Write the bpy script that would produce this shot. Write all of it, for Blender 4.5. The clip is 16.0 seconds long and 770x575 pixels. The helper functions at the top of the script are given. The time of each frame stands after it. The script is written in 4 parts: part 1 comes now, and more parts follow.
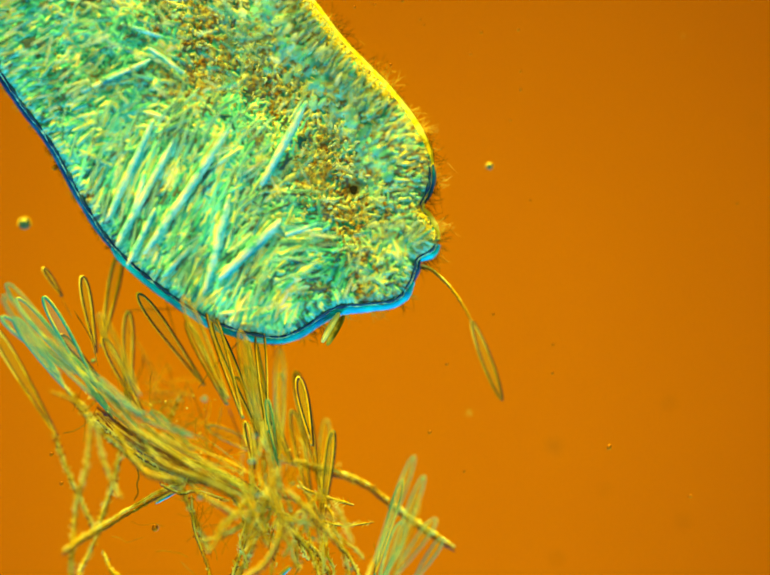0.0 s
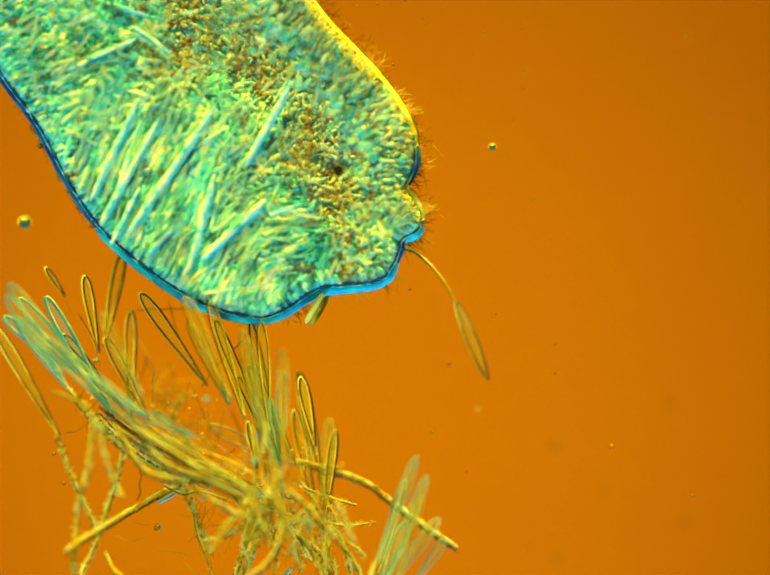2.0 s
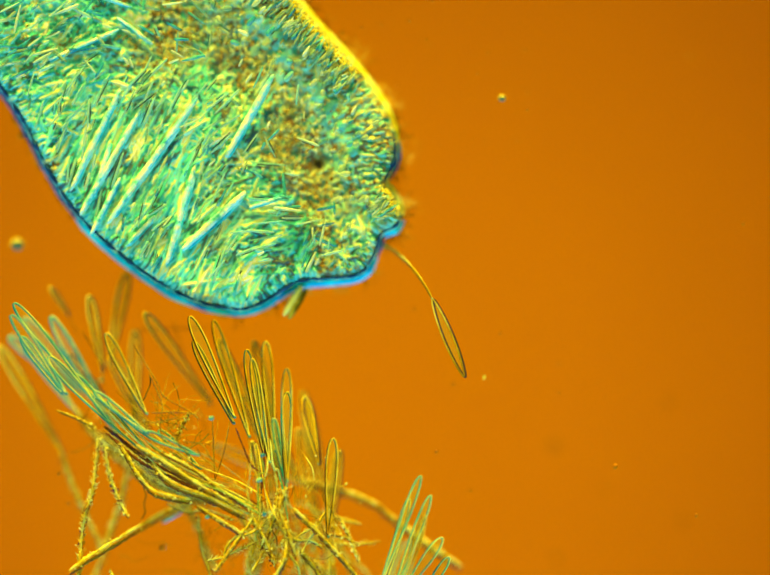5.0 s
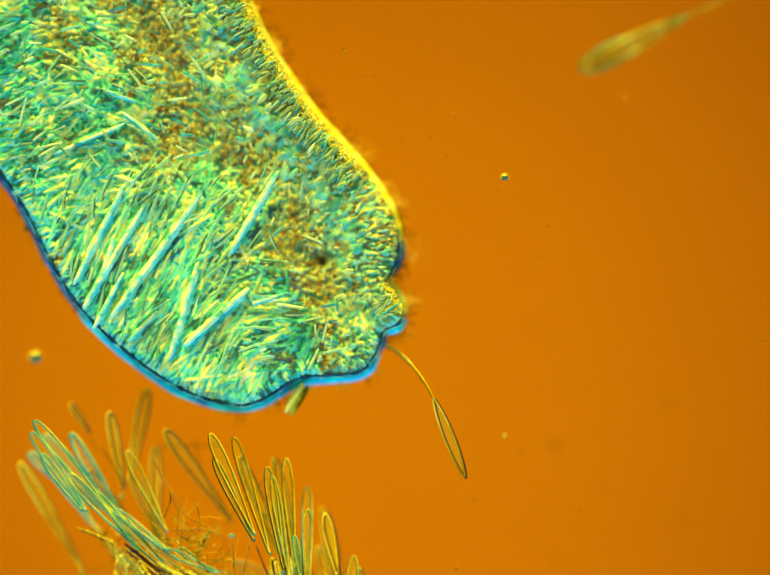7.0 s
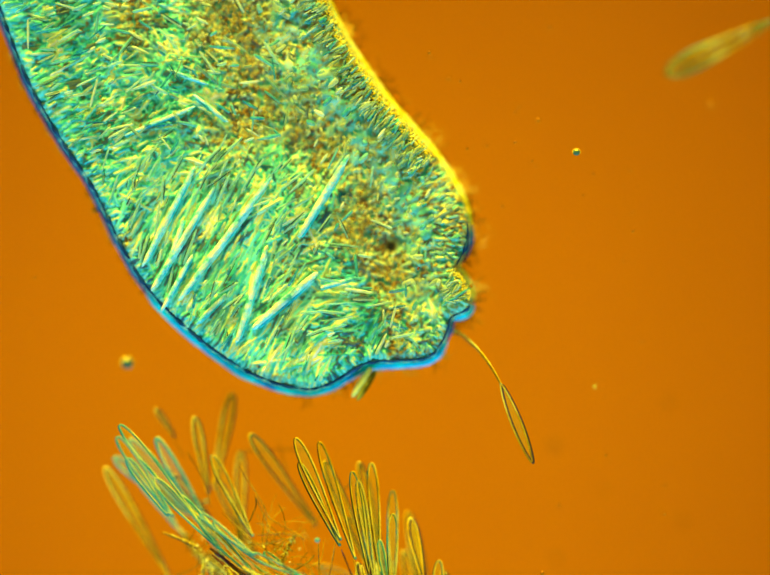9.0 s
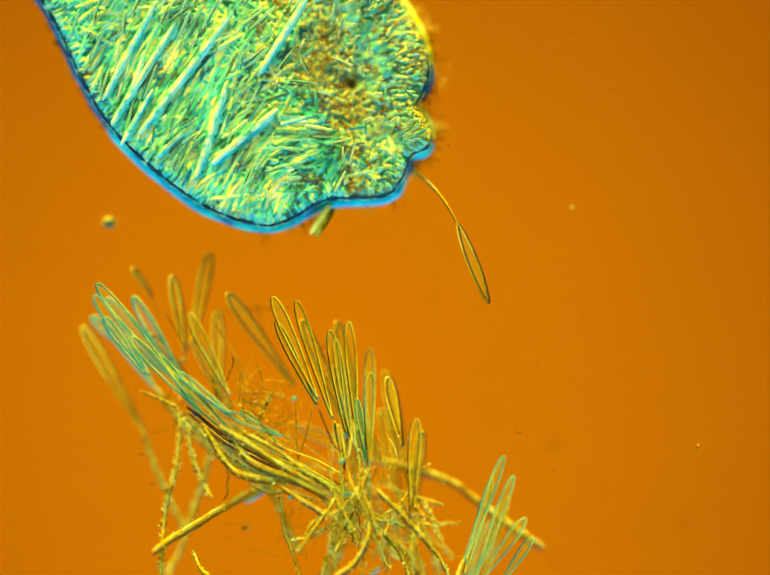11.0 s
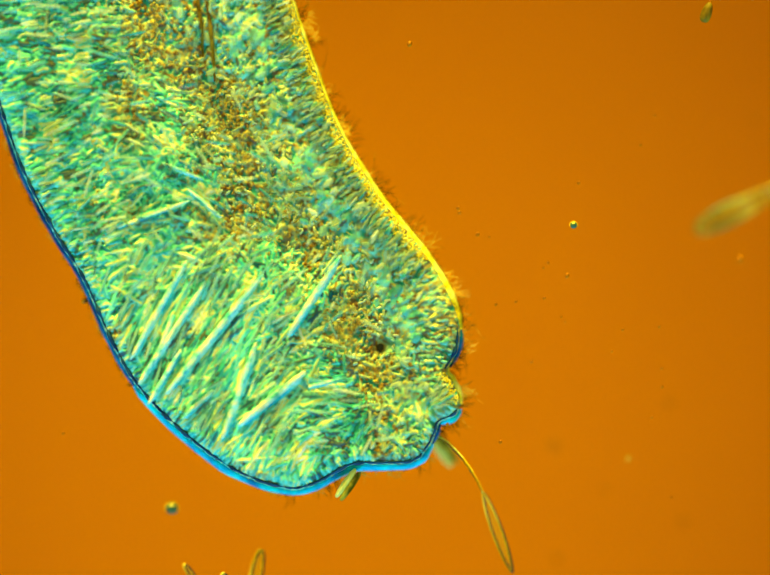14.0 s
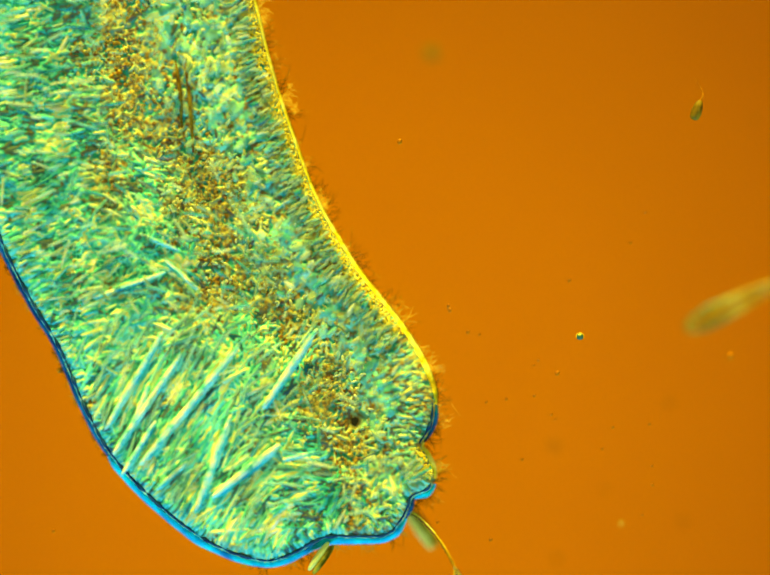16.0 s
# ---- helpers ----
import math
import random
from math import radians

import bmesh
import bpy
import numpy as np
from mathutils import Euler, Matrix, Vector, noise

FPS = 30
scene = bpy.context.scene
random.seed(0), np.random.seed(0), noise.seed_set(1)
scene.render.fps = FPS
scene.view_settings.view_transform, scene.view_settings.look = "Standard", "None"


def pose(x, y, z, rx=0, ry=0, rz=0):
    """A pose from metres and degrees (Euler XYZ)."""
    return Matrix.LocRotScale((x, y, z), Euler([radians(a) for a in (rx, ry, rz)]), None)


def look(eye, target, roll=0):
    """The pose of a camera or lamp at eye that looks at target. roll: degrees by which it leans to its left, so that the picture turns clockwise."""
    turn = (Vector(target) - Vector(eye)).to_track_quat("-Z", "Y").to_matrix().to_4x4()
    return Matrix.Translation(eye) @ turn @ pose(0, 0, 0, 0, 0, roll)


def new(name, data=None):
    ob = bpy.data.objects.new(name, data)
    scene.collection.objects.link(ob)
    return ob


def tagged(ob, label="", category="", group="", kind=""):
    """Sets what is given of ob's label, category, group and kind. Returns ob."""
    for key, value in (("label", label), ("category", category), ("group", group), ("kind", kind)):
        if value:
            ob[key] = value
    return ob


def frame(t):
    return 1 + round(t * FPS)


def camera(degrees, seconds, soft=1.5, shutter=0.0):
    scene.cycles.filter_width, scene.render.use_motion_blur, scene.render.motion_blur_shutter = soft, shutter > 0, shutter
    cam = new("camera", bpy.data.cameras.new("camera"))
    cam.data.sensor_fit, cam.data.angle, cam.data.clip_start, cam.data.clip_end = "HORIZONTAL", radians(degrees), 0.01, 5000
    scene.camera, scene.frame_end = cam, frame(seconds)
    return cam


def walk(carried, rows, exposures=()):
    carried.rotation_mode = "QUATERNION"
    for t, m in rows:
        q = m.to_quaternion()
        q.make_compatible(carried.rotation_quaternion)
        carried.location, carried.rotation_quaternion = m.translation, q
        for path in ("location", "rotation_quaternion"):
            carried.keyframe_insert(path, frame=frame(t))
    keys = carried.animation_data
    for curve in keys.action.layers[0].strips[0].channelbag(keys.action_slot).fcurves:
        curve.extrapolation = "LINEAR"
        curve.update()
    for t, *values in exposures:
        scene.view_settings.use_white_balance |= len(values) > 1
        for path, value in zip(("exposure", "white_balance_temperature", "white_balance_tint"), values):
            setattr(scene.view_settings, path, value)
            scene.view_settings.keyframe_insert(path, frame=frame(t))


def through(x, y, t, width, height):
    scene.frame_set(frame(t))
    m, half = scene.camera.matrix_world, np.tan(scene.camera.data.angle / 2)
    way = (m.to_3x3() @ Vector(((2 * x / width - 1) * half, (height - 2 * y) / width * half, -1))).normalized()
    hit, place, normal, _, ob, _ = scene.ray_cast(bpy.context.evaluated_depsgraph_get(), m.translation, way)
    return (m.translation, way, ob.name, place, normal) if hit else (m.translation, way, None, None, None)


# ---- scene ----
# A microscope's view of a wet slide. One millimetre of the slide is built as one metre;
# plan positions are pixels of the camera's view, taken as half-micrometre steps (u to the right, v down).
S = 0.0005
REACH = 11.2255            # from the lens to the sharp plane

# ---- camera: the stage slides under it, and it is raised to focus ----
cam = camera(4.0, 16.0, soft=1.5)
cam.data.dof.use_dof = True
cam.data.dof.focus_distance = REACH
cam.data.dof.aperture_fstop = 0.238

STAGE = [(0, -5, 0), (0.5, -1, 0), (1, 0, 0), (3.7, 0, 0), (5.8, 21.3, 116.3), (6, 25.9, 145.4), (6.5, 43.9, 249.5),
         (7, 50, 278.9), (7.5, 132.1, 266.7), (8, 192.8, 257.8), (8.5, 220.9, 284.7), (9, 224, 287.8),
         (9.5, 198.9, 139.9), (9.7, 172.8, -27.7), (11.8, 191.5, 90.3), (12, 205.3, 176.3), (12.5, 224.9, 287.8),
         (13, 233.8, 335), (13.5, 269.9, 538.1), (14, 282.9, 605.3), (14.5, 306.8, 752.9), (15, 306, 790.6),
         (15.5, 248.2, 804.4), (16, 263, 804.2)]
FOCUS = [(0, 0.042), (0.5, 0.040), (1, 0.032), (1.5, 0.031), (2, 0.039), (2.5, 0.049), (3, 0.062), (3.5, 0.069), (5.8, 0.062),
         (7, 0.060), (9.7, 0.060), (12.5, 0.057), (13, 0.052), (13.5, 0.048), (14, 0.045), (16, 0.044)]


def between(rows, t):
    """The values of rows at t, in straight lines from row to row."""
    times = [r[0] for r in rows]
    return [float(np.interp(t, times, [r[k] for r in rows])) for k in range(1, len(rows[0]))]


def eye_rows(drop=0.0):
    """The optics' rows: the lens itself, or what moves with it a fixed way below."""
    out = []
    for t in sorted({r[0] for r in STAGE} | {r[0] for r in FOCUS}):
        (a, b), (f,) = between(STAGE, t), between(FOCUS, t)
        out.append((t, pose(-a * S, b * S, REACH + f if not drop else drop)))
    return out


walk(cam, eye_rows())

# ---- light: the condenser below, and two added suns, yellow from one side and blue from the other, for relief colours ----
# Added yellow-green fill from all round, with no known source.
world = bpy.data.worlds.new("green_fill")
scene.world = world
world.use_nodes = True
world.node_tree.nodes["Background"].inputs[0].default_value = (0.86, 1.0, 0.46, 1)
world.node_tree.nodes["Background"].inputs[1].default_value = 0.5


def relief_sun(name, colour, strength, azimuth, height, angle):
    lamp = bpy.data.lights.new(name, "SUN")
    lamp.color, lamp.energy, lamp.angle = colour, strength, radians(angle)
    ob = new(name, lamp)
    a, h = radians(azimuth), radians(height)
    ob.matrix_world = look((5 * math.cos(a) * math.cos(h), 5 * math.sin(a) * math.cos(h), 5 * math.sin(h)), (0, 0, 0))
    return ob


# Added low suns; they stand in for interference colours, not for real lamps.
relief_sun("yellow_relief_sun", (1.0, 0.86, 0.11), 9.3, 100, 17, 20)
relief_sun("blue_relief_sun", (0.02, 0.46, 0.94), 5.3, 270, 13, 20)


# ---- materials ----
def material(name):
    m = bpy.data.materials.new(name)
    m.use_nodes = True
    n, l = m.node_tree.nodes, m.node_tree.links
    n.clear()
    out = n.new("ShaderNodeOutputMaterial")
    return m, n, l, out


def noise_node(n, l, scale, detail=3, space="Object", rough=0.6):
    co = n.new("ShaderNodeTexCoord")
    t = n.new("ShaderNodeTexNoise")
    t.inputs["Scale"].default_value, t.inputs["Detail"].default_value = scale, detail
    t.inputs["Roughness"].default_value = rough
    l.new(co.outputs[space], t.inputs["Vector"])
    return t


def ramp_node(n, l, fac, stops):
    r = n.new("ShaderNodeValToRGB")
    e = r.color_ramp.elements
    while len(e) < len(stops):
        e.new(0.5)
    for k, (p, c) in enumerate(stops):
        e[k].position, e[k].color = p, (*c, 1)
    l.new(fac, r.inputs[0])
    return r


def glassy(name, stops, clear, scale=60, rough=0.45, island=False, bump=0.0, bump_scale=300, gloss=0.08, through=0.0):
    """A body of varied colour that lets part of the light behind it through."""
    m, n, l, out = material(name)
    if island:
        cloud = noise_node(n, l, scale, 3)
        blend = n.new("ShaderNodeMix")
        blend.inputs["Factor"].default_value = 0.45
        l.new(n.new("ShaderNodeNewGeometry").outputs["Random Per Island"], blend.inputs["A"])
        l.new(cloud.outputs["Fac"], blend.inputs["B"])
        fac = blend.outputs["Result"]
    else:
        fac = noise_node(n, l, scale, 4).outputs["Fac"]
    col = ramp_node(n, l, fac, stops)
    b = n.new("ShaderNodeBsdfPrincipled")
    b.inputs["Roughness"].default_value = rough
    b.inputs["Specular IOR Level"].default_value = gloss
    l.new(col.outputs[0], b.inputs["Base Color"])
    if bump:
        bt = noise_node(n, l, bump_scale, 5)
        bp = n.new("ShaderNodeBump")
        bp.inputs["Strength"].default_value, bp.inputs["Distance"].default_value = bump, 0.004
        l.new(bt.outputs["Fac"], bp.inputs["Height"])
        l.new(bp.outputs[0], b.inputs["Normal"])
    skin = b
    if through > 0:      # light from below shines through the body
        tr = n.new("ShaderNodeBsdfTranslucent")
        l.new(col.outputs[0], tr.inputs["Color"])
        skin = n.new("ShaderNodeMixShader")
        skin.inputs[0].default_value = through
        l.new(b.outputs[0], skin.inputs[1])
        l.new(tr.outputs[0], skin.inputs[2])
    if clear > 0:
        t = n.new("ShaderNodeBsdfTransparent")
        mix = n.new("ShaderNodeMixShader")
        mix.inputs[0].default_value = clear
        l.new(skin.outputs[0], mix.inputs[1])
        l.new(t.outputs[0], mix.inputs[2])
        l.new(mix.outputs[0], out.inputs[0])
    else:
        l.new(skin.outputs[0], out.inputs[0])
    return m


def tissue():
    """The worm's back: teal, green and yellow rods over brown gut, each rod of its own tint."""
    m, n, l, out = material("worm_tissue")
    rod = n.new("ShaderNodeAttribute")
    rod.attribute_name = "rod_tint"
    gut = n.new("ShaderNodeAttribute")
    gut.attribute_name = "gut_tint"
    a = ramp_node(n, l, rod.outputs["Fac"], [(0, (0.0, 0.04, 0.12)), (0.10, (0.01, 0.13, 0.20)), (0.2, (0.13, 0.17, 0.07)), (0.27, (0.03, 0.33, 0.27)), (0.4, (0.06, 0.60, 0.48)), (0.52, (0.20, 0.62, 0.36)),
                                             (0.62, (0.14, 0.86, 0.68)), (0.70, (0.46, 0.70, 0.30)), (0.80, (0.80, 0.80, 0.16)), (0.88, (0.55, 0.90, 0.60)), (0.94, (0.92, 0.74, 0.06)), (1, (0.95, 0.95, 0.70))])
    b = ramp_node(n, l, rod.outputs["Fac"], [(0, (0.16, 0.06, 0.0)), (0.25, (0.34, 0.16, 0.0)), (0.5, (0.54, 0.33, 0.02)), (0.75, (0.70, 0.54, 0.07)), (0.9, (0.84, 0.76, 0.24)), (1, (0.15, 0.50, 0.32))])
    mix = n.new("ShaderNodeMix")
    mix.data_type = "RGBA"
    l.new(gut.outputs["Fac"], mix.inputs["Factor"])
    l.new(a.outputs[0], mix.inputs["A"])
    l.new(b.outputs[0], mix.inputs["B"])
    grain = noise_node(n, l, 260, 4)
    bump = n.new("ShaderNodeBump")
    bump.inputs["Strength"].default_value, bump.inputs["Distance"].default_value = 0.5, 0.002
    l.new(grain.outputs["Fac"], bump.inputs["Height"])
    d = n.new("ShaderNodeBsdfPrincipled")
    d.inputs["Roughness"].default_value = 0.5
    d.inputs["Specular IOR Level"].default_value = 0.08
    l.new(mix.outputs["Result"], d.inputs["Base Color"])
    l.new(bump.outputs[0], d.inputs["Normal"])
    l.new(d.outputs[0], out.inputs[0])
    return m


SKIN = tissue()
CYANROD = glassy("blue_rod_half", [(0.36, (0.0, 0.34, 0.46)), (0.48, (0.04, 0.66, 0.64)), (0.62, (0.40, 0.90, 0.72))], 0, 40, bump=0.9, bump_scale=130)
ROD = glassy("refractile_rod", [(0.3, (0.16, 0.50, 0.38)), (0.5, (0.40, 0.72, 0.45)), (0.7, (0.70, 0.80, 0.40))], 0, 40)
BIGROD = glassy("pale_rod_half", [(0.34, (0.08, 0.56, 0.52)), (0.43, (0.34, 0.86, 0.76)), (0.51, (0.58, 0.90, 0.70)), (0.60, (0.92, 0.92, 0.52))], 0, 90, bump=0.9, bump_scale=130)
FINE_ROD = glassy("fine_teal_rod", [(0.22, (0.0, 0.20, 0.34)), (0.34, (0.04, 0.46, 0.42)), (0.50, (0.26, 0.68, 0.50)), (0.66, (0.62, 0.76, 0.38)), (0.85, (0.92, 0.94, 0.60))], 0.40, 150, island=True, bump=0.8, bump_scale=170)
PALE_ROD = glassy("pale_green_rod", [(0.22, (0.10, 0.34, 0.24)), (0.5, (0.40, 0.54, 0.18)), (0.8, (0.74, 0.78, 0.34))], 0.5, 110, island=True, bump=0.8, bump_scale=170)
RIM_GRAIN = glassy("rim_grain", [(0.0, (0.40, 0.24, 0.0)), (0.4, (0.80, 0.62, 0.02)), (1.0, (0.95, 0.92, 0.25))], 0.1, island=True)
GRAIN = glassy("amber_grain", [(0.0, (0.20, 0.10, 0.0)), (0.5, (0.50, 0.30, 0.02)), (1.0, (0.74, 0.62, 0.12))], 0.58, island=True)
# Rim tints that carry the relief light in their colour.
BLUE_RELIEF = glassy("blue_cuticle", [(0.36, (0.0, 0.22, 0.56)), (0.5, (0.0, 0.56, 0.80)), (0.62, (0.0, 0.86, 0.86))], 0.0, 34)
NAVY_RELIEF = glassy("navy_relief_tint", [(0.35, (0.0, 0.02, 0.08)), (0.5, (0.0, 0.08, 0.24)), (0.65, (0.0, 0.22, 0.45))], 0.0, 34)
RELIEF_LINE = glassy("navy_lining", [(0.36, (0.0, 0.02, 0.08)), (0.6, (0.02, 0.10, 0.22))], 0.1, 60)
YELLOW_RELIEF = glassy("yellow_cuticle", [(0.38, (0.70, 0.50, 0.01)), (0.48, (0.90, 0.80, 0.02)), (0.6, (0.96, 0.94, 0.22))], 0.0, 60, bump=0.8, bump_scale=120)
HAIR = glassy("cilium", [(0.42, (0.24, 0.08, 0.0)), (0.50, (0.50, 0.20, 0.0)), (0.58, (1.0, 0.68, 0.06))], 0.50, 30)
YOLK = glassy("yolk_grain", [(0.25, (0.36, 0.32, 0.06)), (0.42, (0.75, 0.74, 0.20)), (0.58, (0.98, 0.96, 0.45)), (0.75, (0.30, 0.62, 0.46))], 0.42, 60, island=True)
ROD_SHADE = glassy("rod_shade", [(0.35, (0.03, 0.10, 0.11)), (0.65, (0.10, 0.18, 0.06))], 0.32, 60)
DUCT = glassy("brown_duct", [(0.35, (0.10, 0.05, 0.0)), (0.65, (0.35, 0.22, 0.01))], 0.15, 60)
EYE = glassy("pigment", [(0.3, (0.03, 0.025, 0.012)), (0.7, (0.09, 0.07, 0.03))], 0.0, 90)
DEEP_LINE = glassy("deep_green_shade_line", [(0.36, (0.07, 0.02, 0.0)), (0.48, (0.04, 0.05, 0.01)), (0.55, (0.02, 0.12, 0.08)), (0.64, (0.0, 0.26, 0.26))], 0.0, 18)
SHADE_LINE = glassy("shade_line", [(0.36, (0.03, 0.10, 0.05)), (0.5, (0.06, 0.03, 0.02)), (0.64, (0.10, 0.04, 0.05))], 0.0, 18)
EDGE = glassy("bright_silica_edge", [(0.36, (0.55, 0.28, 0.0)), (0.46, (0.95, 0.55, 0.0)), (0.62, (1.0, 0.80, 0.08))], 0.0, 25)
AMBER_EDGE = glassy("amber_silica_edge", [(0.36, (0.30, 0.16, 0.0)), (0.5, (0.55, 0.32, 0.0)), (0.64, (0.85, 0.62, 0.05))], 0.1, 25)
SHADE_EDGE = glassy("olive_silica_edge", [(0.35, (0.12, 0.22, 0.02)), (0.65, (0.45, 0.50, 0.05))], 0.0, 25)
TEAL_LINE = glassy("blue_shade_line", [(0.35, (0.0, 0.16, 0.20)), (0.65, (0.04, 0.42, 0.34))], 0.0, 25)
TEAL_EDGE = glassy("teal_silica_edge", [(0.36, (0.04, 0.42, 0.32)), (0.46, (0.26, 0.54, 0.22)), (0.58, (0.80, 0.72, 0.12))], 0.0, 24)
PANE = glassy("silica_valve", [(0.35, (0.62, 0.46, 0.01)), (0.65, (0.46, 0.46, 0.03))], 0.82, 12)
LOW_PANE = glassy("deep_valve", [(0.35, (0.66, 0.52, 0.01)), (0.65, (0.46, 0.48, 0.03))], 0.78, 12)
OLIVE_PANE = glassy("olive_valve", [(0.35, (0.15, 0.14, 0.0)), (0.65, (0.28, 0.25, 0.01))], 0.58, 12)
SHADED_VALVE = glassy("shaded_valve_tint", [(0.40, (0.10, 0.08, 0.0)), (0.55, (0.60, 0.52, 0.04))], 0.12, 26)
PALE_VALVE = glassy("pale_valve", [(0.40, (0.80, 0.70, 0.06)), (0.6, (0.98, 0.95, 0.30))], 0.05, 26, through=0.85)
BEAD = glassy("foot_pad", [(0.35, (0.02, 0.16, 0.20)), (0.65, (0.30, 0.50, 0.20))], 0.0, 60)
TEAL_PANE = glassy("green_silica_valve", [(0.35, (0.46, 0.56, 0.12)), (0.65, (0.14, 0.50, 0.34))], 0.78, 12)
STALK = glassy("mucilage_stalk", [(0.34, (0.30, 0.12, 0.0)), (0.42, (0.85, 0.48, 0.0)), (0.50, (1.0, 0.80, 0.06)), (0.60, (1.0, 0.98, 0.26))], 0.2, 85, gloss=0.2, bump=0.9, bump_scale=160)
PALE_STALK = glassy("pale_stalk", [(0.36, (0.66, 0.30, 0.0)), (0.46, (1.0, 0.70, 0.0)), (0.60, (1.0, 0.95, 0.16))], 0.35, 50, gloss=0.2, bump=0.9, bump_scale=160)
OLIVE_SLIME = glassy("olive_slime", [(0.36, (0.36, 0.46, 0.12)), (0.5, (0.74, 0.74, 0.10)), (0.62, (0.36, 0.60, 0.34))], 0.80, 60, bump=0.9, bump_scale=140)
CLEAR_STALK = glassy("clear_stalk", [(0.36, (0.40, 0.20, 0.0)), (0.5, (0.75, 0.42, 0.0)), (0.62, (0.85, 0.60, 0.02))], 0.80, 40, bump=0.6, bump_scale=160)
# Colour of dark stalks, and of the shade painted under lighter ones.
DARK_SHADE_STALK = glassy("dark_shade_stalk", [(0.34, (0.09, 0.02, 0.03)), (0.48, (0.26, 0.08, 0.0)), (0.62, (0.10, 0.03, 0.06))], 0.1, 50, bump=0.9, bump_scale=160)
DROP = glassy("oil_drop", [(0.3, (0.02, 0.07, 0.04)), (0.7, (0.10, 0.24, 0.14))], 0.1, 60)
OLIVE_DROP = glassy("olive_drop", [(0.3, (0.12, 0.10, 0.0)), (0.7, (0.24, 0.20, 0.0))], 0.25, 60)
LIT_VALVE = glassy("yellow_valve", [(0.40, (0.90, 0.74, 0.05)), (0.6, (1.0, 0.95, 0.26))], 0.05, 26)
PAINTED_GLINT = glassy("pale_glint", [(0.3, (0.85, 0.62, 0.02)), (0.7, (1.0, 0.90, 0.28))], 0.0, 40)
GRIT = glassy("grit", [(0.4, (0.16, 0.03, 0.0)), (0.6, (0.90, 0.30, 0.0))], 0.1, 200)


def light_material():
    """The evenly lit lens of the condenser, a little brighter off its middle."""
    m, n, l, out = material("condenser_light")
    co = n.new("ShaderNodeTexCoord")
    mp = n.new("ShaderNodeMapping")
    mp.inputs["Location"].default_value = (0.06, 0.12, 0)
    mp.inputs["Scale"].default_value = (1.0, 1.0, 1.0)
    l.new(co.outputs["Object"], mp.inputs[0])
    ln = n.new("ShaderNodeVectorMath")
    ln.operation = "LENGTH"
    l.new(mp.outputs[0], ln.inputs[0])
    cloud = noise_node(n, l, 5, 2)
    add = n.new("ShaderNodeMath")
    add.operation = "MULTIPLY_ADD"
    l.new(cloud.outputs["Fac"], add.inputs[0])
    add.inputs[1].default_value = 0.12
    l.new(ln.outputs["Value"], add.inputs[2])
    r = ramp_node(n, l, add.outputs[0], [(0.06, (0.72, 0.205, 0.0)), (0.36, (0.66, 0.185, 0.0)), (0.68, (0.46, 0.12, 0.0)), (1.0, (0.36, 0.09, 0.0))])
    e = n.new("ShaderNodeEmission")
    l.new(r.outputs[0], e.inputs[0])
    l.new(e.outputs[0], out.inputs[0])
    return m


LIGHT = light_material()


# ---- mesh helpers ----
def link_mesh(name, verts, faces, mat, parent=None, label="", smooth=True):
    me = bpy.data.meshes.new(name)
    me.from_pydata([tuple(v) for v in verts], [], faces)
    me.materials.append(mat)
    if smooth:
        me.polygons.foreach_set("use_smooth", [True] * len(me.polygons))
    ob = new(name, me)
    if parent:
        ob.parent = parent
    if label:
        tagged(ob, label)
    return ob


def at(u, v, z=0.0):
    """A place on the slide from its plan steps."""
    return Vector(((u - 784) * S, (585.5 - v) * S, z))


def curve_through(pts, n):
    """n points evenly along a smooth curve through pts."""
    p = np.array(pts, float)
    p = np.vstack([2 * p[0] - p[1], p, 2 * p[-1] - p[-2]])
    out = []
    for i in range(1, len(p) - 2):
        for k in range(24):
            t = k / 24
            a, b, c, d = p[i - 1], p[i], p[i + 1], p[i + 2]
            out.append(0.5 * (2 * b + (c - a) * t + (2 * a - 5 * b + 4 * c - d) * t * t + (3 * b - a - 3 * c + d) * t ** 3))
    out.append(p[-2])
    out = np.array(out)
    step = np.r_[0, np.cumsum(np.linalg.norm(np.diff(out, axis=0), axis=1))]
    return np.array([[np.interp(s, step, out[:, k]) for k in range(out.shape[1])] for s in np.linspace(0, step[-1], n)])


def tube(path, radii, sides=6, closed=False, flat=1.0, rng=None, rough=0.0):
    """Vertices and faces of a tube round path (rows x, y, z)."""
    path = np.array(path, float)
    n = len(path)
    way = np.roll(path, -1, 0) - np.roll(path, 1, 0) if closed else np.gradient(path, axis=0)
    way /= np.linalg.norm(way, axis=1)[:, None] + 1e-12
    side = np.cross(way, (0, 0, 1.0))
    side /= np.linalg.norm(side, axis=1)[:, None] + 1e-9
    up = np.cross(side, way)
    radii = np.broadcast_to(radii, n)
    verts = []
    for i in range(n):
        for k in range(sides):
            a = 2 * math.pi * k / sides
            r = radii[i] * (1 + (rng.uniform(-rough, rough) if rng is not None else 0))
            verts.append(path[i] + r * (math.cos(a) * side[i] + flat * math.sin(a) * up[i]))
    faces = []
    for i in range(n if closed else n - 1):
        j = (i + 1) % n
        for k in range(sides):
            m = (k + 1) % sides
            faces.append((i * sides + k, i * sides + m, j * sides + m, j * sides + k))
    if not closed:
        faces.append(tuple(range(sides)))
        faces.append(tuple((n - 1) * sides + k for k in reversed(range(sides))))
    return verts, faces


